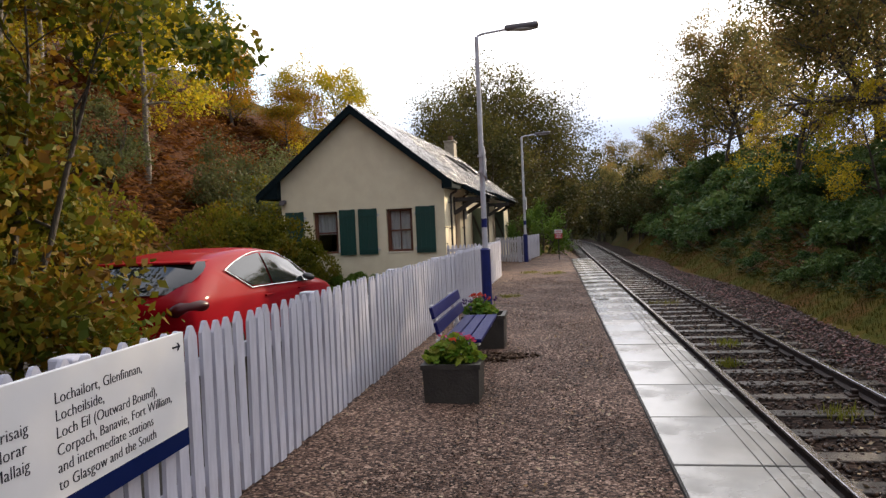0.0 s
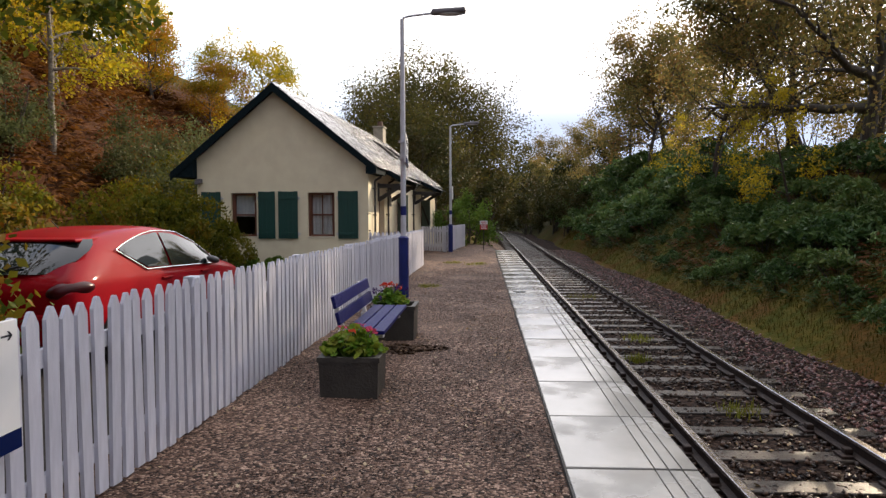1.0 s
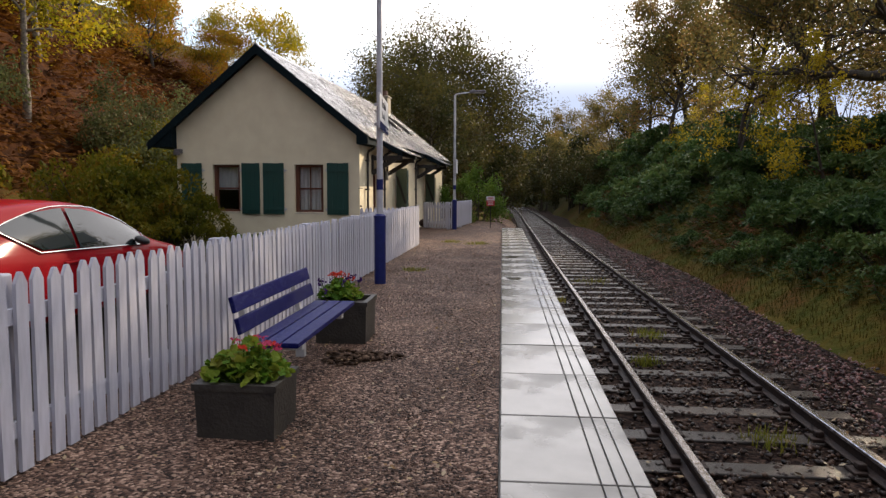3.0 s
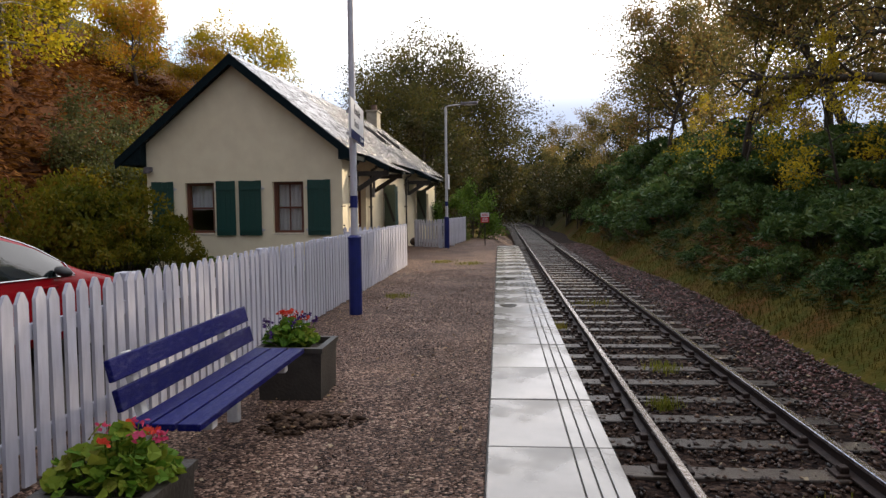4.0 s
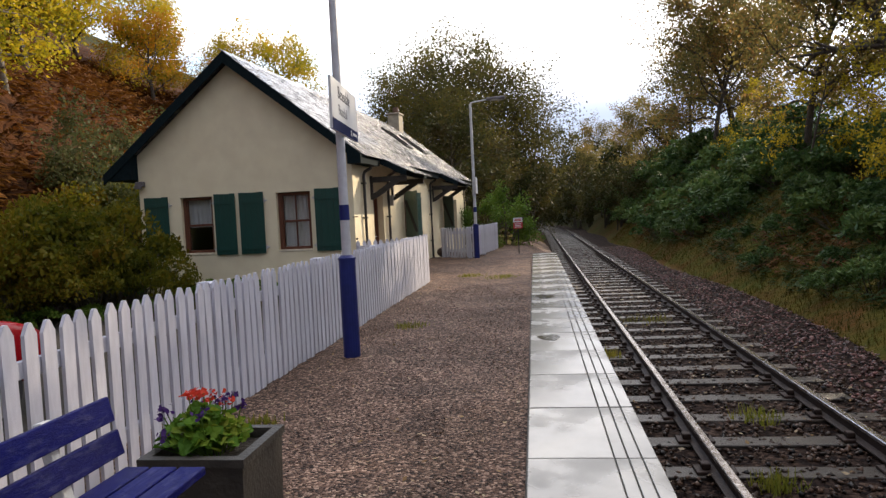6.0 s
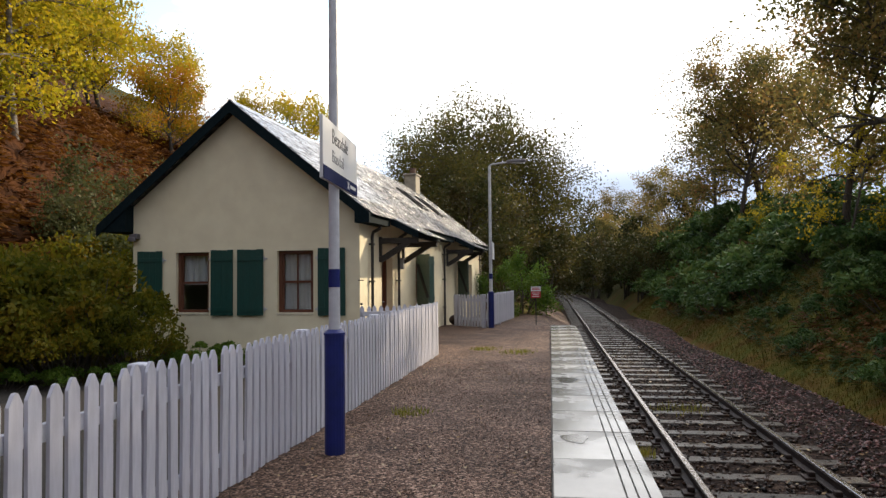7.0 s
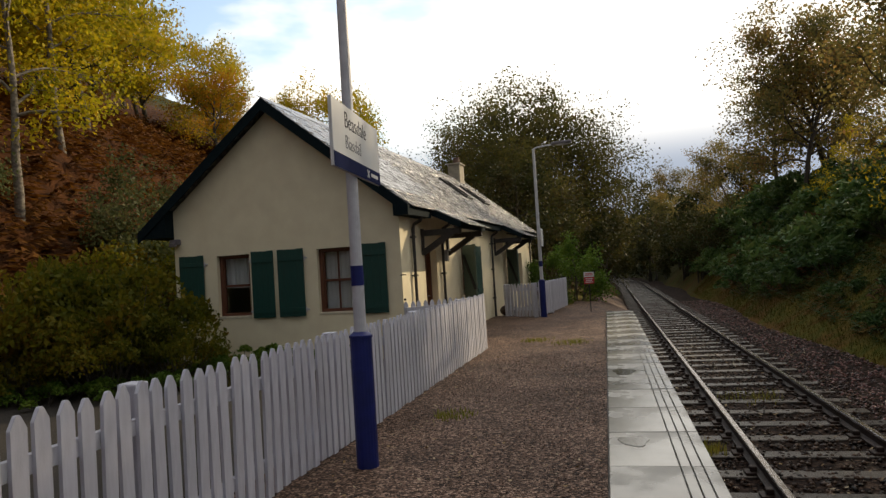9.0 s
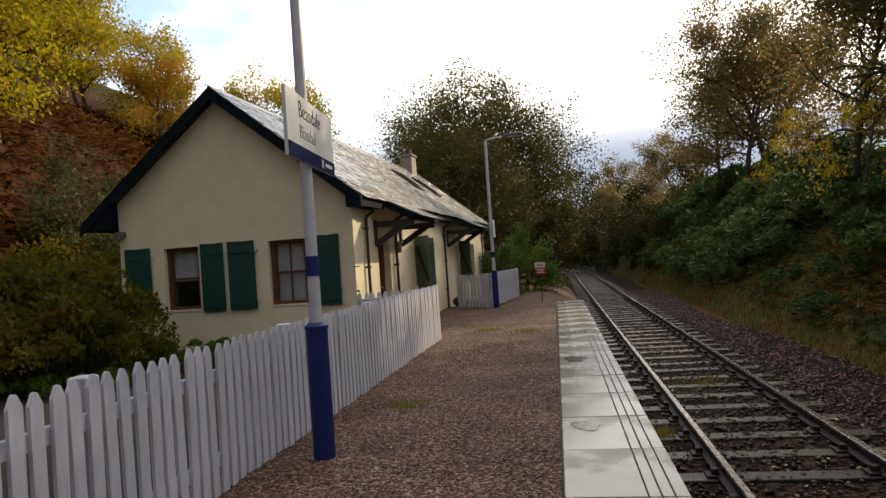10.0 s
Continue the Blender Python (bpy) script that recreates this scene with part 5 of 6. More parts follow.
for sx in (1, -1):
    bm = BM()
    bmesh.ops.create_uvsphere(bm, u_segments=20, v_segments=12, radius=1)
    for v in bm.verts:
        v.co = Vector((sx * (0.70 + v.co.x * 0.20), 0.15 + v.co.y * 0.15 + 0.17 * max(0, v.co.x * 1), 0.84 + v.co.z * 0.10 + 0.035 * v.co.x))
    part("tail_light", bm, "taillight", car, "smoked red tail light", smooth=True)
    bm = BM()
    bmesh.ops.create_uvsphere(bm, u_segments=16, v_segments=10, radius=1)
    for v in bm.verts:
        v.co = Vector((sx * (0.93 + v.co.x * 0.085 - 0.03 * v.co.z), 2.92 + v.co.y * 0.07, 0.985 + v.co.z * 0.055))
    part("door_mirror", bm, "carblack", car, "dark door mirror", smooth=True)
    for yh in (1.75, 2.75):
        bm = BM()
        box(bm, sx * 0.90 - 0.02, sx * 0.90 + 0.02, yh - 0.11, yh + 0.11, 0.83, 0.855, 0.008)
        part("door_handle", bm, "carpaint", car)
    for yw in (0.78, 3.48):
        wh = new("wheel")
        wh.parent = car
        wh.location = (sx * 0.79, yw, 0.32)
        bm = BM()
        tube(bm, (-0.11, 0, 0), (0.11, 0, 0), 0.32, n=32)
        bmesh.ops.bevel(bm, geom=[e for e in bm.edges if e.calc_length() < 0.1], offset=0.03, segments=2, affect="EDGES")
        part("tyre", bm, "tyre", wh)
        bm = BM()
        for k in range(5):
            box(bm, sx * 0.10, sx * 0.125, -0.03, 0.03, 0.03, 0.2, 0.004, pose(0, 0, 0, 72 * k, 0, 0))
        tube(bm, (sx * 0.10, 0, 0), (sx * 0.12, 0, 0), 0.22, n=28)
        part("rim", bm, "alloy", wh)
bm = BM()
box(bm, -0.72, 0.72, -0.03, 0.12, 0.30, 0.62, 0.05)
part("rear_bumper", bm, "carpaint", car)
bm = BM()
tube(bm, (0, 1.05, 1.47), (0, 0.93, 1.56), 0.008, 0.004, 6)
part("aerial", bm, "carblack", car)
bm = BM()
bmesh.ops.create_uvsphere(bm, u_segments=12, v_segments=6, radius=0.05)
for v in bm.verts:
    v.co = Vector((v.co.x, -0.02 + v.co.y * 0.3, 0.9 + v.co.z))
part("badge", bm, "chrome", car)

# ---- trees and plants ----


def np_tube(poly, radii, n):
    poly = np.asarray(poly, float)
    k = len(poly)
    tan = np.gradient(poly, axis=0)
    tan /= np.linalg.norm(tan, axis=1)[:, None] + 1e-9
    ref = np.where(np.abs(tan[:, 2:3]) > 0.9, np.array([[1.0, 0, 0]]), np.array([[0, 0, 1.0]]))
    a = np.cross(tan, ref)
    a /= np.linalg.norm(a, axis=1)[:, None] + 1e-9
    b = np.cross(tan, a)
    th = np.arange(n) * math.tau / n
    v = poly[:, None] + (a[:, None] * np.cos(th)[None, :, None] + b[:, None] * np.sin(th)[None, :, None]) * np.asarray(radii)[:, None, None]
    i = np.arange(k - 1)[:, None] * n
    j = np.arange(n)[None]
    f = np.stack([i + j, i + (j + 1) % n, i + n + (j + 1) % n, i + n + j], 2).reshape(-1, 4)
    return v.reshape(-1, 3), f


def wander(p, d, length, k, rng, wob, lift=0.0):
    """A crooked line from p along d."""
    pts = [np.array(p, float)]
    d = np.array(d, float) / np.linalg.norm(d)
    for _ in range(k):
        d = d + rng.normal(0, wob, 3) + np.array([0, 0, lift])
        d /= np.linalg.norm(d)
        pts.append(pts[-1] + d * length / k)
    return np.array(pts)


def tree(label, seed, H, R, base, limbs, leafmat, leaf, count, bark="bark", rtrunk=0.16, lean=(0, 0), name="tree", clump=0.34, cat="tree", m=None, droop=0.0, stems=1, spreadz=0.75):
    """A tapered trunk, limbs, boughs and twigs, and a crown of separate leaves in uneven clumps."""
    rng = np.random.default_rng(seed)
    T = thing(name, label, cat, m=m)
    V, F, off = [], [], 0
    tips = []

    def add(poly, radii, n):
        nonlocal off
        v, f = np_tube(poly, radii, n)
        V.append(v)
        F.append(f + off)
        off += len(v)
    for s in range(stems):
        ln = np.array([lean[0] + (rng.normal(0, 0.22) if stems > 1 else 0), lean[1] + (rng.normal(0, 0.22) if stems > 1 else 0), 1.0])
        tr = wander((rng.normal(0, 0.12) * (stems > 1), rng.normal(0, 0.12) * (stems > 1), -0.4), ln, H * 0.92, 9, rng, 0.07)
        add(tr, rtrunk * (1 - np.linspace(0, 1, 10) * 0.85) ** 1.1, 8)
        for q in range(max(2, limbs // stems)):
            u = base + (1 - base) * (q + rng.random()) / max(2, limbs // stems)
            u = min(u, 0.98)
            p = tr[int(u * 9)] + (tr[min(9, int(u * 9) + 1)] - tr[int(u * 9)]) * (u * 9 % 1)
            az = q * 2.4 + rng.uniform(-0.5, 0.5)
            reach = R * (0.45 + 0.55 * math.sin(math.pi * (0.18 + 0.80 * (u - base) / max(0.01, 1 - base)))) * rng.uniform(0.7, 1.15)
            lim = wander(p, (math.cos(az), math.sin(az), rng.uniform(0.25, 0.9) + 0.5 * u), reach * 1.15, 6, rng, 0.17, -0.02 - droop)
            r0 = rtrunk * (1 - u * 0.8) * 0.55
            add(lim, r0 * (1 - np.linspace(0, 1, 7) * 0.88), 6)
            for w in range(5):
                t = rng.uniform(0.35, 1.0)
                pp = lim[int(t * 5.99)]
                dd = lim[min(6, int(t * 5.99) + 1)] - lim[max(0, int(t * 5.99) - 1)]
                dd = dd / (np.linalg.norm(dd) + 1e-9) + rng.normal(0, 0.6, 3) + np.array([0, 0, 0.15 - droop])
                bo = wander(pp, dd, reach * rng.uniform(0.3, 0.55), 4, rng, 0.2, -droop)
                add(bo, r0 * 0.36 * (1 - np.linspace(0, 1, 5) * 0.85), 3)
                tips.append((bo[-1], 1.0))
                tips.append((bo[2], 0.8))
                for z in range(3):
                    tw = wander(bo[rng.integers(1, 5)], rng.normal(0, 1, 3) + np.array([0, 0, 0.1 - 2 * droop]), reach * rng.uniform(0.15, 0.3), 3, rng, 0.2, -droop)
                    if z == 0 and name == "hazel_bush":
                        add(tw, r0 * 0.13 * (1 - np.linspace(0, 1, 4) * 0.7), 3)
                    tips.append((tw[-1], 0.8))
                    tips.append((tw[1], 0.5))
    mesh_np("trunk", np.concatenate(V), np.concatenate(F), bark, T, smooth=True)
    tp = np.array([t[0] for t in tips])
    wt = np.array([t[1] for t in tips]) * rng.uniform(0.35, 1.0, len(tips))
    pick = rng.choice(len(tp), count, p=wt / wt.sum())
    g = rng.normal(0, 1, (count, 3))
    g *= (rng.uniform(0, 1, (count, 1)) ** 0.45) / (np.linalg.norm(g, axis=1)[:, None] + 1e-9)
    c = tp[pick] + g * np.array([1, 1, spreadz]) * clump * R * 0.30
    v, f = leaves(c, leaf, rng, 0.5, 0.6, droop * 3)
    mesh_np("crown", v, f, leafmat, T)
    return T


def at(x, y, s=1.0, rz=0.0, dz=0.0, sz=None):
    return pose(x, y, float(ground_z(x, y)) + dz, 0, 0, rz) @ Matrix.Diagonal((s, s, sz or s, 1))


# big trees that close the valley behind the cottage
t_big = tree("tall grey-green tree thinning in autumn", 11, 12.6, 5.8, 0.06, 46, "l_dark", 0.21, 22000, rtrunk=0.28, m=at(-6.6, 57), clump=0.78)
copy_thing(t_big, at(-3.5, 57, 1.0, 130))
copy_thing(t_big, at(-9.0, 60, 0.85, 220))
copy_thing(t_big, at(-1.7, 59, 0.82, 40))
copy_thing(t_big, at(-5.0, 52, 0.7, 300))
t_green = tree("rounded dark green tree behind the cottage", 12, 7.5, 2.8, 0.05, 14, "l_thicket", 0.2, 7000, m=at(-4.3, 44.5), clump=0.8)
copy_thing(t_green, at(-2.2, 47, 0.6, 90))
t_lime = tree("small fresh green bush beside the path end", 13, 2.7, 1.3, 0.02, 12, "l_green", 0.13, 3500, m=at(-1.3, 38.5), clump=0.9, name="bush", cat="bush", stems=4, rtrunk=0.05)
copy_thing(t_lime, at(-2.3, 36.3, 0.8, 70))
t_darkbush = tree("dark green thicket beyond the platform", 14, 3.6, 1.9, 0.02, 14, "l_thicket", 0.2, 2800, m=at(-3.6, 41), clump=0.9, name="bush", cat="bush", stems=4, rtrunk=0.06)
for x, y, s, r in ((-0.6, 46, 1.0, 50), (-2.4, 52, 1.4, 100), (-0.8, 58, 1.3, 10), (-6, 68, 2.0, 20), (-2.5, 74, 2.2, 220)):
    copy_thing(t_darkbush, at(x, y, s, r))

# oaks and birches on the hill behind the cottage
t_oak = tree("spreading autumn oak with golden brown leaves", 21, 7.2, 3.6, 0.28, 15, "l_oak", 0.205, 9800, m=at(-21.5, 44, 0.75), clump=1.0, rtrunk=0.2)
t_oak2 = tree("crooked oak turning yellow on the hillside", 22, 8.2, 3.4, 0.25, 15, "l_yellow", 0.205, 9800, m=at(-25.5, 43, 0.9), clump=1.0, rtrunk=0.18)
t_birch = tree("slender leaning birch with yellow leaves", 23, 9.5, 2.9, 0.3, 15, "l_yellow", 0.14, 9000, bark="birchbark", lean=(0.18, 0.0), m=at(-14.6, 22.5), clump=0.8, rtrunk=0.13)
for x, y, s, r in ((-29, 47, 1.0, 50), (-13.6, 47, 0.8, 200), (-29, 36, 1.1, 90), (-20.4, 27.0, 1.25, 290), (-24, 29, 1.3, 10), (-18.4, 48, 0.66, 120), (-17.6, 44, 0.66, 75), (-23.5, 49, 0.8, 15), (-28, 41, 1.0, 215), (-34, 52, 1.2, 165), (-21.5, 24, 1.2, 100)):
    copy_thing(t_oak, at(x, y, s, r))
for x, y, s, r in ((-13.5, 41.5, 0.75, 80), (-18.6, 25.5, 1.15, 140), (-33, 44, 1.3, 260), (-23, 33, 0.95, 30), (-17, 52, 1.0, 300), (-20.5, 21, 1.25, 200), (-20, 51, 0.62, 20), (-31.5, 41, 1.1, 170), (-27, 52, 1.0, 310), (-26, 24.5, 1.3, 0), (-19.2, 30.5, 1.3, 45)):
    copy_thing(t_oak2, at(x, y, s, r))
for x, y, s, r in ((-17.0, 18.5, 1.0, 100), (-20, 30, 1.0, 250), (-18.4, 22.5, 0.9, 180), (-17.2, 27.0, 1.15, 330), (-15, 13, 1.0, 60)):
    copy_thing(t_birch, at(x, y, s, r))

t_sallow = tree("grey-green sallow bush behind the cottage", 24, 3.4, 1.9, 0.03, 16, "l_sallow", 0.13, 5500, m=at(-11.3, 25.0), clump=0.85, name="bush", cat="bush", stems=5, rtrunk=0.05)
for x, y, s, r in ((-12.6, 28, 1.05, 70), (-12.0, 31.5, 1.1, 200), (-13.2, 24.5, 0.9, 150), (-14.0, 34.0, 0.9, 20), (-14.2, 20.0, 0.8, 290)):
    copy_thing(t_sallow, at(x, y, s, r))

# trees along the top of the cutting, and some added only to block light
t_r1 = tree("olive autumn birch on the railway bank", 31, 8.4, 3.0, 0.28, 20, "l_olive", 0.16, 10800, m=at(9.2, 30.4), clump=0.75, rtrunk=0.15)
t_r2 = tree("brownish green oak above the cutting", 32, 8.0, 3.6, 0.3, 20, "l_olive", 0.16, 10800, m=at(11.5, 27.0), clump=0.75, rtrunk=0.2, lean=(-0.15, 0))
# Copies at y 11 or less: added out of view to dim the platform.
# The copy at (13.2, 25.5) is added to keep sun off the near fence.
for x, y, s, r in ((9.5, 43.4, 1.05, 40), (13.2, 25.5, 1.15, 310), (9.8, 50, 1.0, 110), (8.9, 58, 0.8, 200), (8.0, 70, 0.75, 20), (7.0, 82, 0.75, 260), (10.6, 11, 1.1, 150), (11.2, 4, 1.2, 80), (-10, -8, 1.1, 20)):
    copy_thing(t_r1, at(x, y, s, r))
# The copy at (12.5, -3) is unseen, added to block light.
for x, y, s, r in ((11.4, 46, 1.05, 60), (15.0, 31, 1.0, 170), (9.5, 92, 0.9, 60), (10.2, 15.5, 0.95, 5), (12.8, 53, 1.2, 200), (13.6, 33.4, 1.1, 90), (12.5, -3, 1.2, 50)):
    copy_thing(t_r2, at(x, y, s, r))
t_gold = tree("small birch with bright hanging yellow leaves", 33, 5.2, 1.5, 0.2, 12, "l_gold", 0.10, 3200, bark="bark", m=at(8.3, 28.0), clump=0.5, rtrunk=0.06, droop=0.12)
copy_thing(t_gold, at(8.6, 21.5, 0.9, 180))
copy_thing(t_gold, at(9.5, 38, 0.9, 10))


for x, y, s, r in ((5.8, 62, 1.2, 0), (6.4, 70, 1.5, 60), (4.2, 78, 1.6, 120), (5.6, 52, 0.9, 30), (1.2, 96, 1.6, 200), (-7, 84, 1.8, 150), (-4, 64, 1.2, 330), (6.6, 88, 1.7, 10), (-3.5, 112, 2.2, 70), (-12, 78, 2.4, 15), (6, 118, 2.4, 200), (10.2, 57, 1.0, 320), (4.6, 95, 1.8, 40), (7.2, 56, 0.8, 70), (6.9, 64, 1.0, 160), (-0.6, 68, 1.0, 15), (-1.0, 76, 1.2, 115), (5.4, 72, 0.8, 215), (4.6, 84, 1.0, 315), (-1.6, 86, 1.5, 65), (2.2, 104, 1.6, 5)):
    copy_thing(t_darkbush, at(x, y, s, r))
# Bushes added in a pale colour for the bright gap under the crowns.
t_sunlit = tree("undergrowth on top of the bank, straw colour standing for sunlight", 15, 2.6, 1.7, 0.02, 12, "l_sunlit", 0.12, 2600, m=at(12.5, 34), clump=0.95, name="bush", cat="bush", stems=4, rtrunk=0.04)
for x, y, s, r in ((13.5, 42, 1.1, 80), (12.8, 50, 1.1, 140), (14.4, 29, 1.0, 200), (14.0, 23, 0.9, 260), (14.5, 17, 0.8, 10), (16, 37, 1.3, 90)):
    copy_thing(t_sunlit, at(x, y, s, r))


def bough_oak():
    """The oak with long crooked limbs reaching out over the bank."""
    rng = np.random.default_rng(41)
    T = thing("oak_tree", "old oak with long crooked bare limbs over the bank", "tree", m=at(10.7, 21.6))
    V, F, off, tips = [], [], 0, []

    def add(poly, radii, n):
        nonlocal off
        v, f = np_tube(poly, radii, n)
        V.append(v)
        F.append(f + off)
        off += len(v)
    tr = wander((0, 0, -0.4), (0.12, 0, 1), 6.5, 9, rng, 0.08)
    add(tr, 0.24 * (1 - np.linspace(0, 1, 10) * 0.8), 10)
    specs = [(3, (-1.0, 0.1, 0.12), 5.2, 0.17), (4, (-0.95, -0.15, 0.35), 4.6, 0.14), (3, (0.7, 0.5, 0.6), 3.0, 0.1), (4, (-0.6, 0.9, 0.7), 3.2, 0.1), (5, (-0.5, -0.6, 0.9), 3.0, 0.09), (6, (0.6, -0.5, 0.9), 2.6, 0.08), (7, (-0.7, 0.2, 0.9), 2.6, 0.07)]
    for k, d, ln, r in specs:
        lim = wander(tr[k], d, ln, 9, rng, 0.2, 0.03)
        add(lim, r * (1 - np.linspace(0, 1, 10) * 0.85), 7)
        for w in range(9):
            i = rng.integers(3, 10)
            bo = wander(lim[i], lim[i] - lim[i - 2] + rng.normal(0, 0.35, 3) + np.array([0, 0, 0.25]), rng.uniform(0.8, 1.8), 5, rng, 0.25)
            add(bo, r * 0.32 * (1 - np.linspace(0, 1, 6) * 0.85), 5)
            tips += [bo[-1], bo[3]]
            for z in range(4):
                tw = wander(bo[rng.integers(2, 6)], rng.normal(0, 1, 3), rng.uniform(0.3, 0.7), 3, rng, 0.25)
                add(tw, r * 0.1 * (1 - np.linspace(0, 1, 4) * 0.7), 3)
                tips += [tw[-1], tw[2]]
    mesh_np("trunk", np.concatenate(V), np.concatenate(F), "bark", T, smooth=True)
    tp = np.array(tips)
    c = tp[rng.integers(0, len(tp), 5200)] + rng.normal(0, 0.24, (5200, 3))
    v, f = leaves(c, 0.11, rng, 0.4, 0.6)
    mesh_np("crown", v, f, "l_olive", T)


bough_oak()


# hazel at the fence, close by
def hazel(m, seed, label, count, H=5.2):
    return tree(label, seed, H, 1.25, 0.10, 22, "l_hazel", 0.10, count, m=m, clump=0.95, rtrunk=0.045, stems=5, name="hazel_bush", cat="bush")


hz = hazel(at(-5.08, 4.95), 51, "tall hazel bush with mixed green and yellow leaves beside the car", 13000)
copy_thing(hz, at(-6.5, 5.3, 1.05, 120))
copy_thing(hz, at(-5.9, 4.0, 1.1, 250))
copy_thing(hz, at(-7.6, 6.2, 1.1, 40))
copy_thing(hz, at(-6.1, 4.6, 1.15, 300))


# shrubs: leaf mounds
def mound(label, seed, R, H, leafmat, leaf, count, name="shrub", m=None, up=0.5, slim=0.55, lumps=14):
    rng = np.random.default_rng(seed)
    T = thing(name, label, "shrub", m=m)
    V, F, off = [], [], 0
    cs = []
    for k in range(lumps):
        a, q = rng.uniform(0, 6.28), math.sqrt(rng.random()) * 0.8
        tip = np.array([q * R * math.cos(a), q * R * math.sin(a), H * (1 - 0.8 * q * q) * rng.uniform(0.45, 1.0)])
        st = wander((tip[0] * 0.2, tip[1] * 0.2, -0.15), tip + np.array([0, 0, 0.2]), np.linalg.norm(tip) + 0.15, 5, rng, 0.08)
        v, f = np_tube(st, 0.016 * (1 - np.linspace(0, 1, 6) * 0.7) * max(1, R), 3)
        V.append(v)
        F.append(f + off)
        off += len(v)
        rr = R * rng.uniform(0.24, 0.42)
        m_ = count // lumps
        d = rng.normal(size=(m_, 3))
        d /= np.linalg.norm(d, axis=1)[:, None]
        d[:, 2] = np.abs(d[:, 2]) * 1.0 - 0.45
        cs.append(st[-1] + d * rr * rng.uniform(0.55, 1.06, (m_, 1)))
    tagged(mesh_np("stem", np.concatenate(V), np.concatenate(F), "bark", T), kind="stuff")
    c = np.concatenate(cs)
    c = c[c[:, 2] > -0.1]
    v, f = leaves(c, leaf, rng, up, slim)
    mesh_np("foliage", v, f, leafmat, T)
    return T


bush_a = mound("large rounded garden shrub with green and russet leaves", 61, 1.55, 2.0, "l_shrub", 0.11, 7000, m=at(-8.35, 18.3, 1.0, 0, 0, 1.2), lumps=34)
copy_thing(bush_a, at(-9.6, 17.8, 0.95, 100, 0, 1.1))
copy_thing(bush_a, at(-8.0, 17.3, 0.6, 20))
copy_thing(bush_a, at(-9.2, 16.9, 0.6, 140))
copy_thing(bush_a, at(-7.3, 18.2, 0.55, 260))
copy_thing(bush_a, at(-9.8, 18.6, 0.9, 210))
copy_thing(bush_a, at(-10.6, 20.6, 0.95, 300))
copy_thing(bush_a, at(-11.6, 23.2, 1.1, 30))
copy_thing(bush_a, at(-12.2, 27, 1.4, 150))
copy_thing(bush_a, at(-12.5, 31, 1.5, 250))
copy_thing(bush_a, at(-11.9, 15, 1.2, 60))
copy_thing(bush_a, at(-12.4, 11, 1.3, 160))
copy_thing(bush_a, at(-12.6, 36, 1.6, 10))
low = mound("low leafy plants at the cottage foot", 62, 0.55, 0.45, "l_green", 0.07, 1500, m=at(-6.2, 19.9), lumps=10)
for x, y, s in ((-5.3, 20.1, 0.9), (-7.2, 20.0, 1.1), (-6.6, 18.9, 1.0), (-9.2, 20.0, 1.2), (-8.3, 16.4, 0.8), (-7.4, 16.9, 0.8), (-9.3, 16.1, 0.9), (-6.8, 17.6, 0.8)):
    copy_thing(low, at(x, y, s, x * 90))

rh = [mound("dense dark green rhododendron on the bank", 70 + k, 0.95, 1.0, "l_rhodo", 0.175, 1080, name="rhododendron", up=0.9, slim=0.36, lumps=11, m=at(7.0 + k, 16 + 2 * k)) for k in range(3)]
rng = np.random.default_rng(77)
n = 0
while n < 150:
    x, y = rng.uniform(5.5, 11.5), 7 + 38 * rng.random() ** 1.1
    dens = math.sin(x * 1.1 + y * 0.37) + math.sin(y * 0.23 + 2) * 0.8
    near_foot = x < 7.3
    if near_foot and (x < 5.8 or rng.random() < (0.45 if y < 13 or y > 32 else 0.88)):
        continue
    if dens < -1.0:
        continue
    s = rng.uniform(0.65, 1.3) * (0.7 if near_foot else 1.0)
    copy_thing(rh[n % 3], at(x + float(track_x(y)), y, s, rng.uniform(0, 360), -0.05))
    n += 1


# lower on the near bank, and the far bank grown over
for x, y, s in ((5.75, 8.4, 0.7), (6.1, 9.6, 0.8), (5.7, 10.7, 0.65), (6.2, 11.8, 0.85), (5.8, 12.9, 0.6), (6.3, 14.0, 0.8), (5.9, 7.2, 0.8), (6.6, 10.2, 0.9), (6.7, 12.6, 0.9), (6.9, 8.6, 1.0), (7.1, 15.4, 0.9), (6.0, 18.6, 0.75), (6.3, 16.5, 0.55), (6.9, 19.8, 0.6), (6.5, 22.0, 0.55), (5.95, 24.6, 0.6), (6.9, 25.6, 0.7), (6.3, 28.0, 0.6), (7.1, 17.3, 0.6), (6.1, 20.6, 0.45)):
    copy_thing(rh[int(y) % 3], at(x, y, s, y * 77, -0.05))
rh_far = mound("dark green rhododendron far along the cutting", 75, 1.3, 1.2, "l_rhodo", 0.24, 700, name="rhododendron", up=0.9, slim=0.4, lumps=12, m=at(7.4, 36))
for k in range(85):
    y = rng.uniform(29, 76)
    x = rng.uniform(5.6, 11.2)
    copy_thing(rh_far, at(x + float(track_x(y)), y, rng.uniform(0.8, 1.5) * (0.7 if x < 6.8 else 1.0), rng.uniform(0, 360), -0.05))


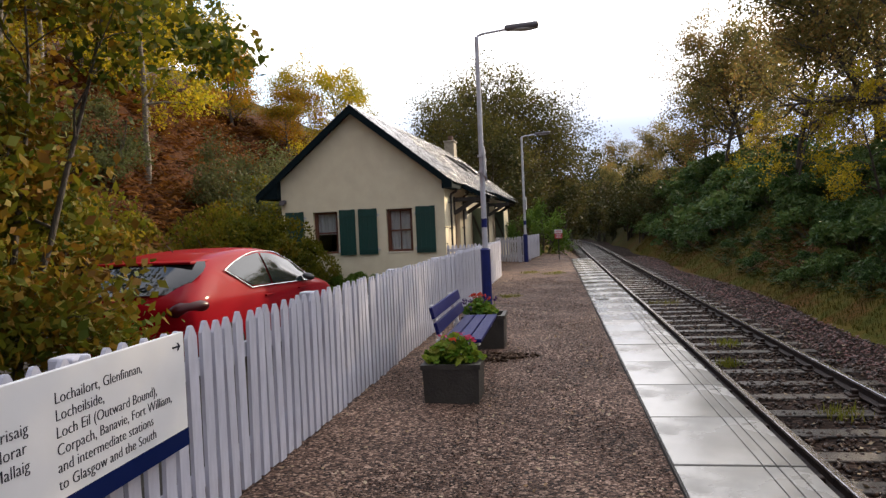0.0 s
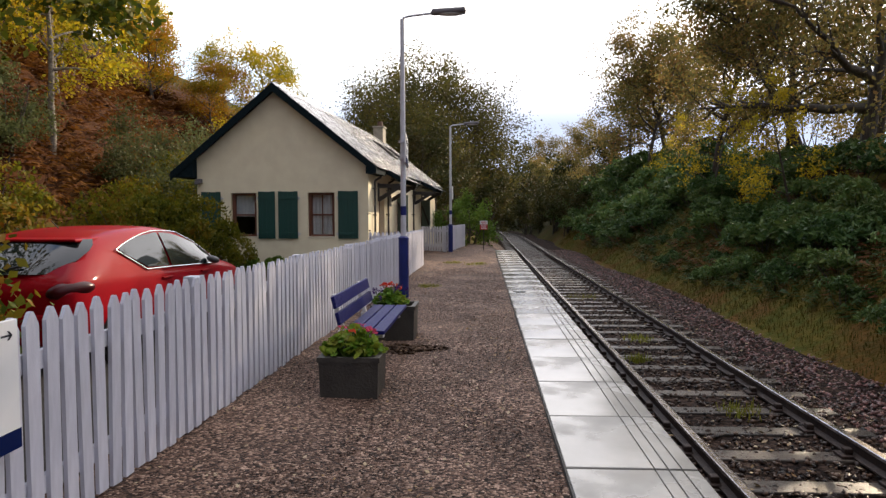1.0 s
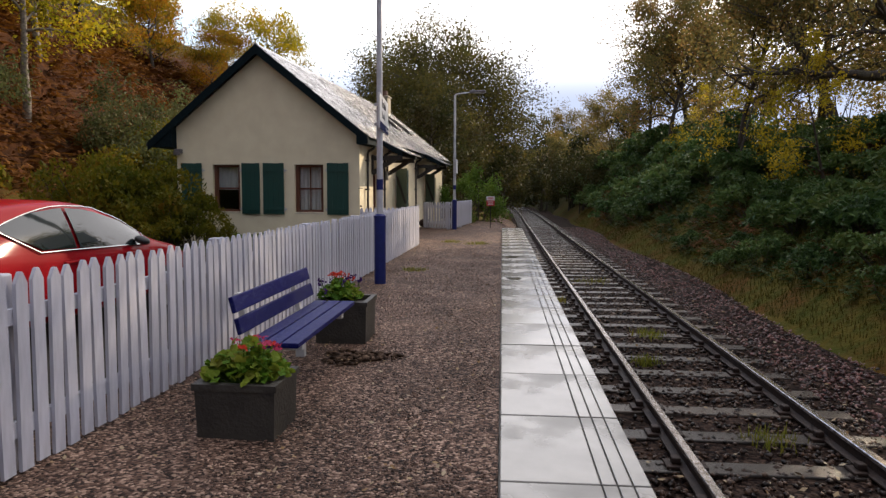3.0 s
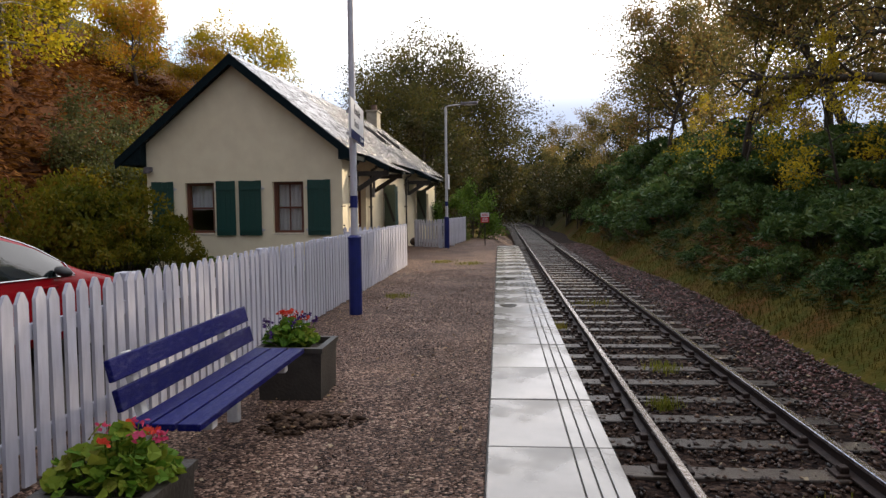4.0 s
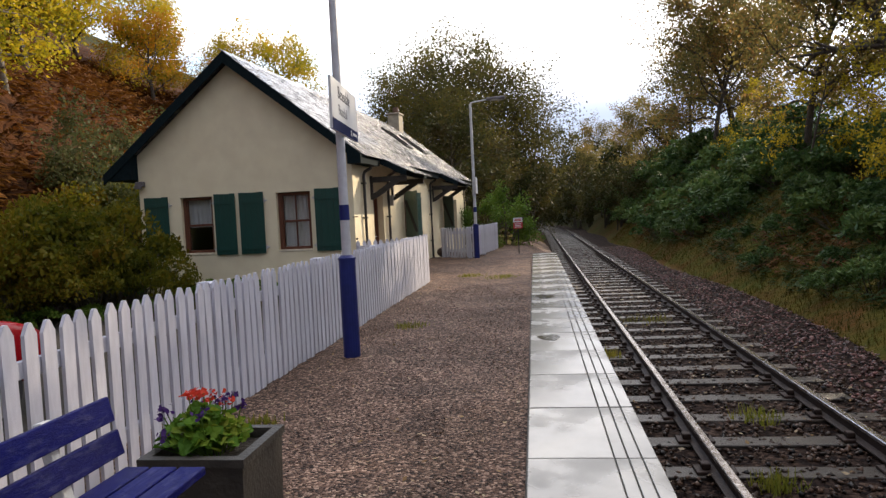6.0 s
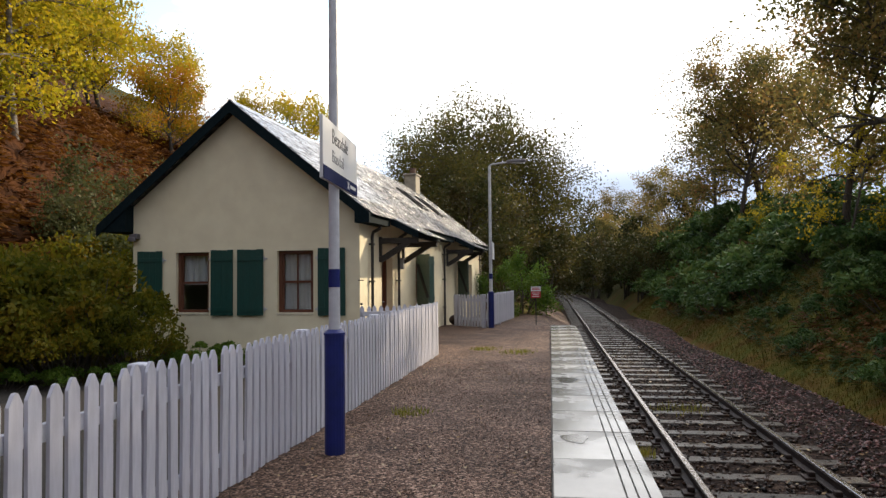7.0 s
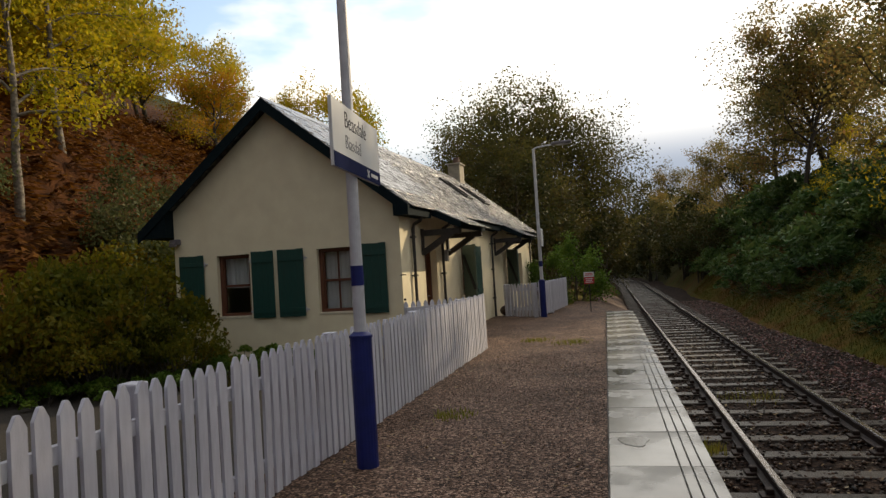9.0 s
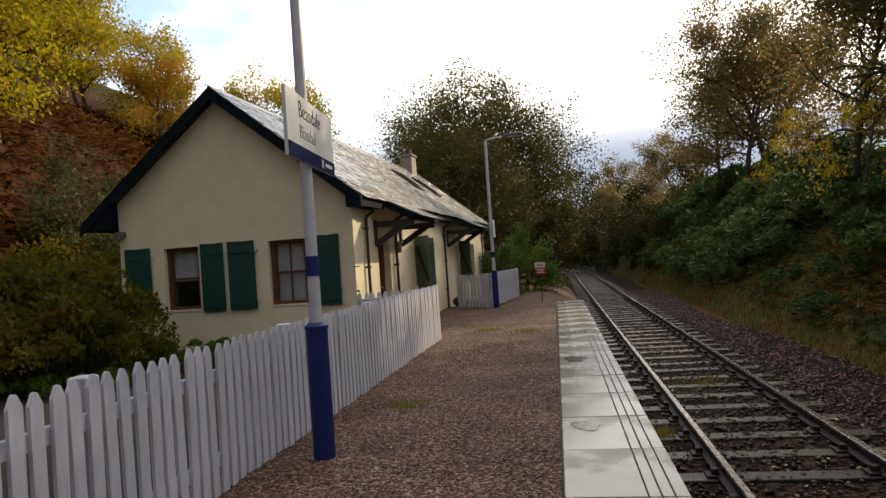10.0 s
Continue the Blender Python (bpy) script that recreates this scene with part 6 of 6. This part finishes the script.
def fronds(name, label, n, xs, ys, seed, leafmat, h, keep=None):
    """Bracken: arching fronds of paired leaflets, many to a patch."""
    r = np.random.default_rng(seed)
    x, y = r.uniform(*xs, n), r.uniform(*ys, n)
    if keep is not None:
        k = keep(x, y)
        x, y = x[k], y[k]
    n = len(x)
    z = ground_z(x, y)
    az = r.uniform(0, math.tau, n)
    hh = h * r.uniform(0.6, 1.3, n)
    cs = []
    for i in range(5):
        u = (i + 0.6) / 5
        cs.append(np.stack([x + np.cos(az) * hh * 0.75 * u, y + np.sin(az) * hh * 0.75 * u, z + hh * (1.25 * u - 0.62 * u * u)], 1))
    V, F, off = [], [], 0
    for i, c in enumerate(cs):
        wd = hh * (0.42 - 0.07 * i)
        d = np.stack([np.cos(az), np.sin(az), np.full(n, 0.45 - 0.28 * i)], 1)
        d /= np.linalg.norm(d, axis=1)[:, None]
        sd = np.stack([-np.sin(az), np.cos(az), np.zeros(n)], 1)
        dn = np.array([0, 0, -0.25])
        for sg_ in (1, -1):
            tip = c + sd * (sg_ * wd)[:, None] + d * (hh * 0.12)[:, None] + dn * wd[:, None]
            v = np.stack([c - d * (hh * 0.085)[:, None], tip - d * (hh * 0.02)[:, None], tip + d * (hh * 0.02)[:, None], c + d * (hh * 0.085)[:, None]], 1)
            V.append(v.reshape(-1, 3))
            F.append(np.arange(n * 4).reshape(-1, 4) + off)
            off += n * 4
    return tagged(mesh_np(name, np.concatenate(V), np.concatenate(F), leafmat), label, "bracken", kind="stuff")


fronds("bracken", "rust coloured dead bracken covering the hillside", 6500, (-26, -12.3), (13, 48), 81, "l_bracken", 0.75)
fronds("bracken", "brown dead bracken among the bank shrubs", 2200, (5.4, 11), (7, 52), 82, "l_bracken_low", 0.40, lambda x, y: np.sin(x * 1.9 + 1) + np.sin(y * 0.6) > 0.5)
fronds("bracken", "green ferns and brambles on the railway bank", 4200, (5.6, 10), (6, 42), 84, "l_fern", 0.30)


def grass(name, label, n, xs, ys, seed, h, keep=None, zf=ground_z, mt="l_grass"):
    r = np.random.default_rng(seed)
    x, y = r.uniform(*xs, n), r.uniform(*ys, n)
    if keep is not None:
        k = keep(x, y)
        x, y = x[k], y[k]
    n = len(x)
    z = zf(x, y)
    az, hh = r.uniform(0, math.tau, n), h * r.uniform(0.4, 1.2, n)
    w = 0.006 + hh * 0.02
    sx, sy = -np.sin(az) * w, np.cos(az) * w
    bend = hh * r.uniform(0.1, 0.6, n)
    p = lambda dx, dy, dz: np.stack([x + dx, y + dy, z + dz], 1)
    v = np.stack([p(-sx, -sy, -0.02), p(sx, sy, -0.02), p(np.cos(az) * bend + sx * 0.2, np.sin(az) * bend + sy * 0.2, hh), p(np.cos(az) * bend - sx * 0.2, np.sin(az) * bend - sy * 0.2, hh)], 1)
    return tagged(mesh_np(name, v.reshape(-1, 3), np.arange(n * 4).reshape(-1, 4), mt), label, "grass", kind="stuff")


grass("grass", "rough autumn grass at the foot of the bank", 44000, (4.85, 8.4), (7, 50), 91, 0.085)
grass("grass", "rough grass along the driveway edge", 9000, (-12.4, -5.0), (16.5, 21.0), 92, 0.16, lambda x, y: (y > 17.4 + 0.4 * np.sin(x)) | (x < -10))
tuft = lambda cx, cy, s: (lambda x, y: (x - cx) ** 2 + (y - cy) ** 2 < (s * (0.6 + 0.4 * np.sin(x * 40) * np.sin(y * 33))) ** 2)
for i, (cx, cy, s) in enumerate(((2.25, 19.6, 0.6), (2.35, 13.2, 0.32), (1.95, 11.4, 0.25), (2.5, 8.6, 0.3), (1.15, 16.4, 0.25))):
    grass("weeds", "tufts of yellow-green weeds between the rails", 420, (cx - s, cx + s), (cy - s, cy + s), 95 + i, 0.12, tuft(cx, cy, s), lambda x, y: np.full(len(x), -0.80), "l_weed")
for i, (cx, cy, s) in enumerate(((-1.6, 14.9, 0.35), (-0.7, 21.5, 0.5), (-1.4, 22.0, 0.4), (-2.0, 10.6, 0.2))):
    grass("weeds", "small grassy weeds growing through the gravel", 520, (cx - s, cx + s), (cy - s, cy + s), 105 + i, 0.06, tuft(cx, cy, s), lambda x, y: np.full(len(x), 0.0), "l_weed")

# ---- gravel, litter ----
stones("gravel_stones", 22000, -2.5, -0.03, 3.0, 20.0, lambda x, y: np.full(len(x), -0.006), 0.009, 0.023, "pebble", "small brown and grey gravel stones", 3, 1.9, 0.6)
r = np.random.default_rng(9)
c = np.stack([r.uniform(-2.5, -0.05, 900), 3.0 + 18 * r.uniform(0, 1, 900) ** 1.3, np.full(900, 0.018)], 1)
v, f = leaves(c, 0.038, r, 4.0, 0.65)
tagged(mesh_np("fallen_leaves", v, f, "l_litter"), "pale and brown fallen leaves scattered on gravel", "leaves", kind="stuff")
c = np.stack([r.uniform(0.9, 4.6, 500), 6 + 25 * r.uniform(0, 1, 500) ** 1.4, np.full(500, -0.765)], 1)
v, f = leaves(c, 0.06, r, 3.0, 0.65)
tagged(mesh_np("fallen_leaves", v, f, "l_litter"), "fallen leaves among the ballast", "leaves", kind="stuff")

# ---- slates, last ----
rowh = 0.18
slope_len = math.hypot(0.70 - RX, RZ - right_z(0.70))
bm = BM()
box(bm, -0.16, rowh + 0.03, 0.004, 0.246, 0.0, 0.014)
slate0 = part("slate", bm, "slate", roof)
first = True
sv, sf, k0 = [], [], 0
cube_f = np.array([(0, 1, 3, 2), (4, 6, 7, 5), (0, 4, 5, 1), (2, 3, 7, 6), (0, 2, 6, 4), (1, 5, 7, 3)])
rng = np.random.default_rng(3)
nrow = int(slope_len / rowh)
count = 0
for i in range(nrow):
    d = (i + 0.15) * rowh
    x = RX + d * math.cos(math.radians(ang))
    if x > EAVE - 0.02:
        break
    for j in range(70):
        y = VF + 0.01 + j * 0.25 + (0.125 if i % 2 else 0.0)
        if y + 0.25 > VB:
            continue
        m = pose(x, y, right_z(x) + 0.012, rng.uniform(-1.6, 1.6), ang - 2.0 + rng.uniform(-1.3, 1.3), rng.uniform(-0.8, 0.8))
        if j < 17 and count < 299:
            count += 1
            if first:
                slate0.matrix_basis = m
                first = False
            else:
                again(slate0, roof, m)
        else:
            cs = np.array([m @ Vector((a, b, c_)) for a in (-0.16, rowh + 0.03) for b in (0.004, 0.246) for c_ in (0.0, 0.014)])
            sv.append(cs)
            sf.append(cube_f + k0)
            k0 += 8
kick = math.degrees(math.atan((right_z(EAVE) - OUTZ) / (OUT - EAVE)))
for a_, b_ in CAN:
    for i in range(4):
        x = EAVE + 0.08 + i * 0.2
        for j in range(int((b_ - a_) / 0.3)):
            m = pose(x, a_ + 0.02 + j * 0.3, right_z(EAVE) - (x - EAVE) * math.tan(math.radians(kick)) + 0.016, rng.uniform(-1.2, 1.2), kick - 2.0 + rng.uniform(-1, 1), 0)
            sv.append(np.array([m @ Vector((a, b, c_)) for a in (-0.12, 0.2) for b in (0.004, 0.296) for c_ in (0.0, 0.014)]))
            sf.append(cube_f + k0)
            k0 += 8
far_slates = mesh_np("slate_field", np.concatenate(sv), np.concatenate(sf), "slate_far", roof)
tagged(far_slates, kind="stuff")
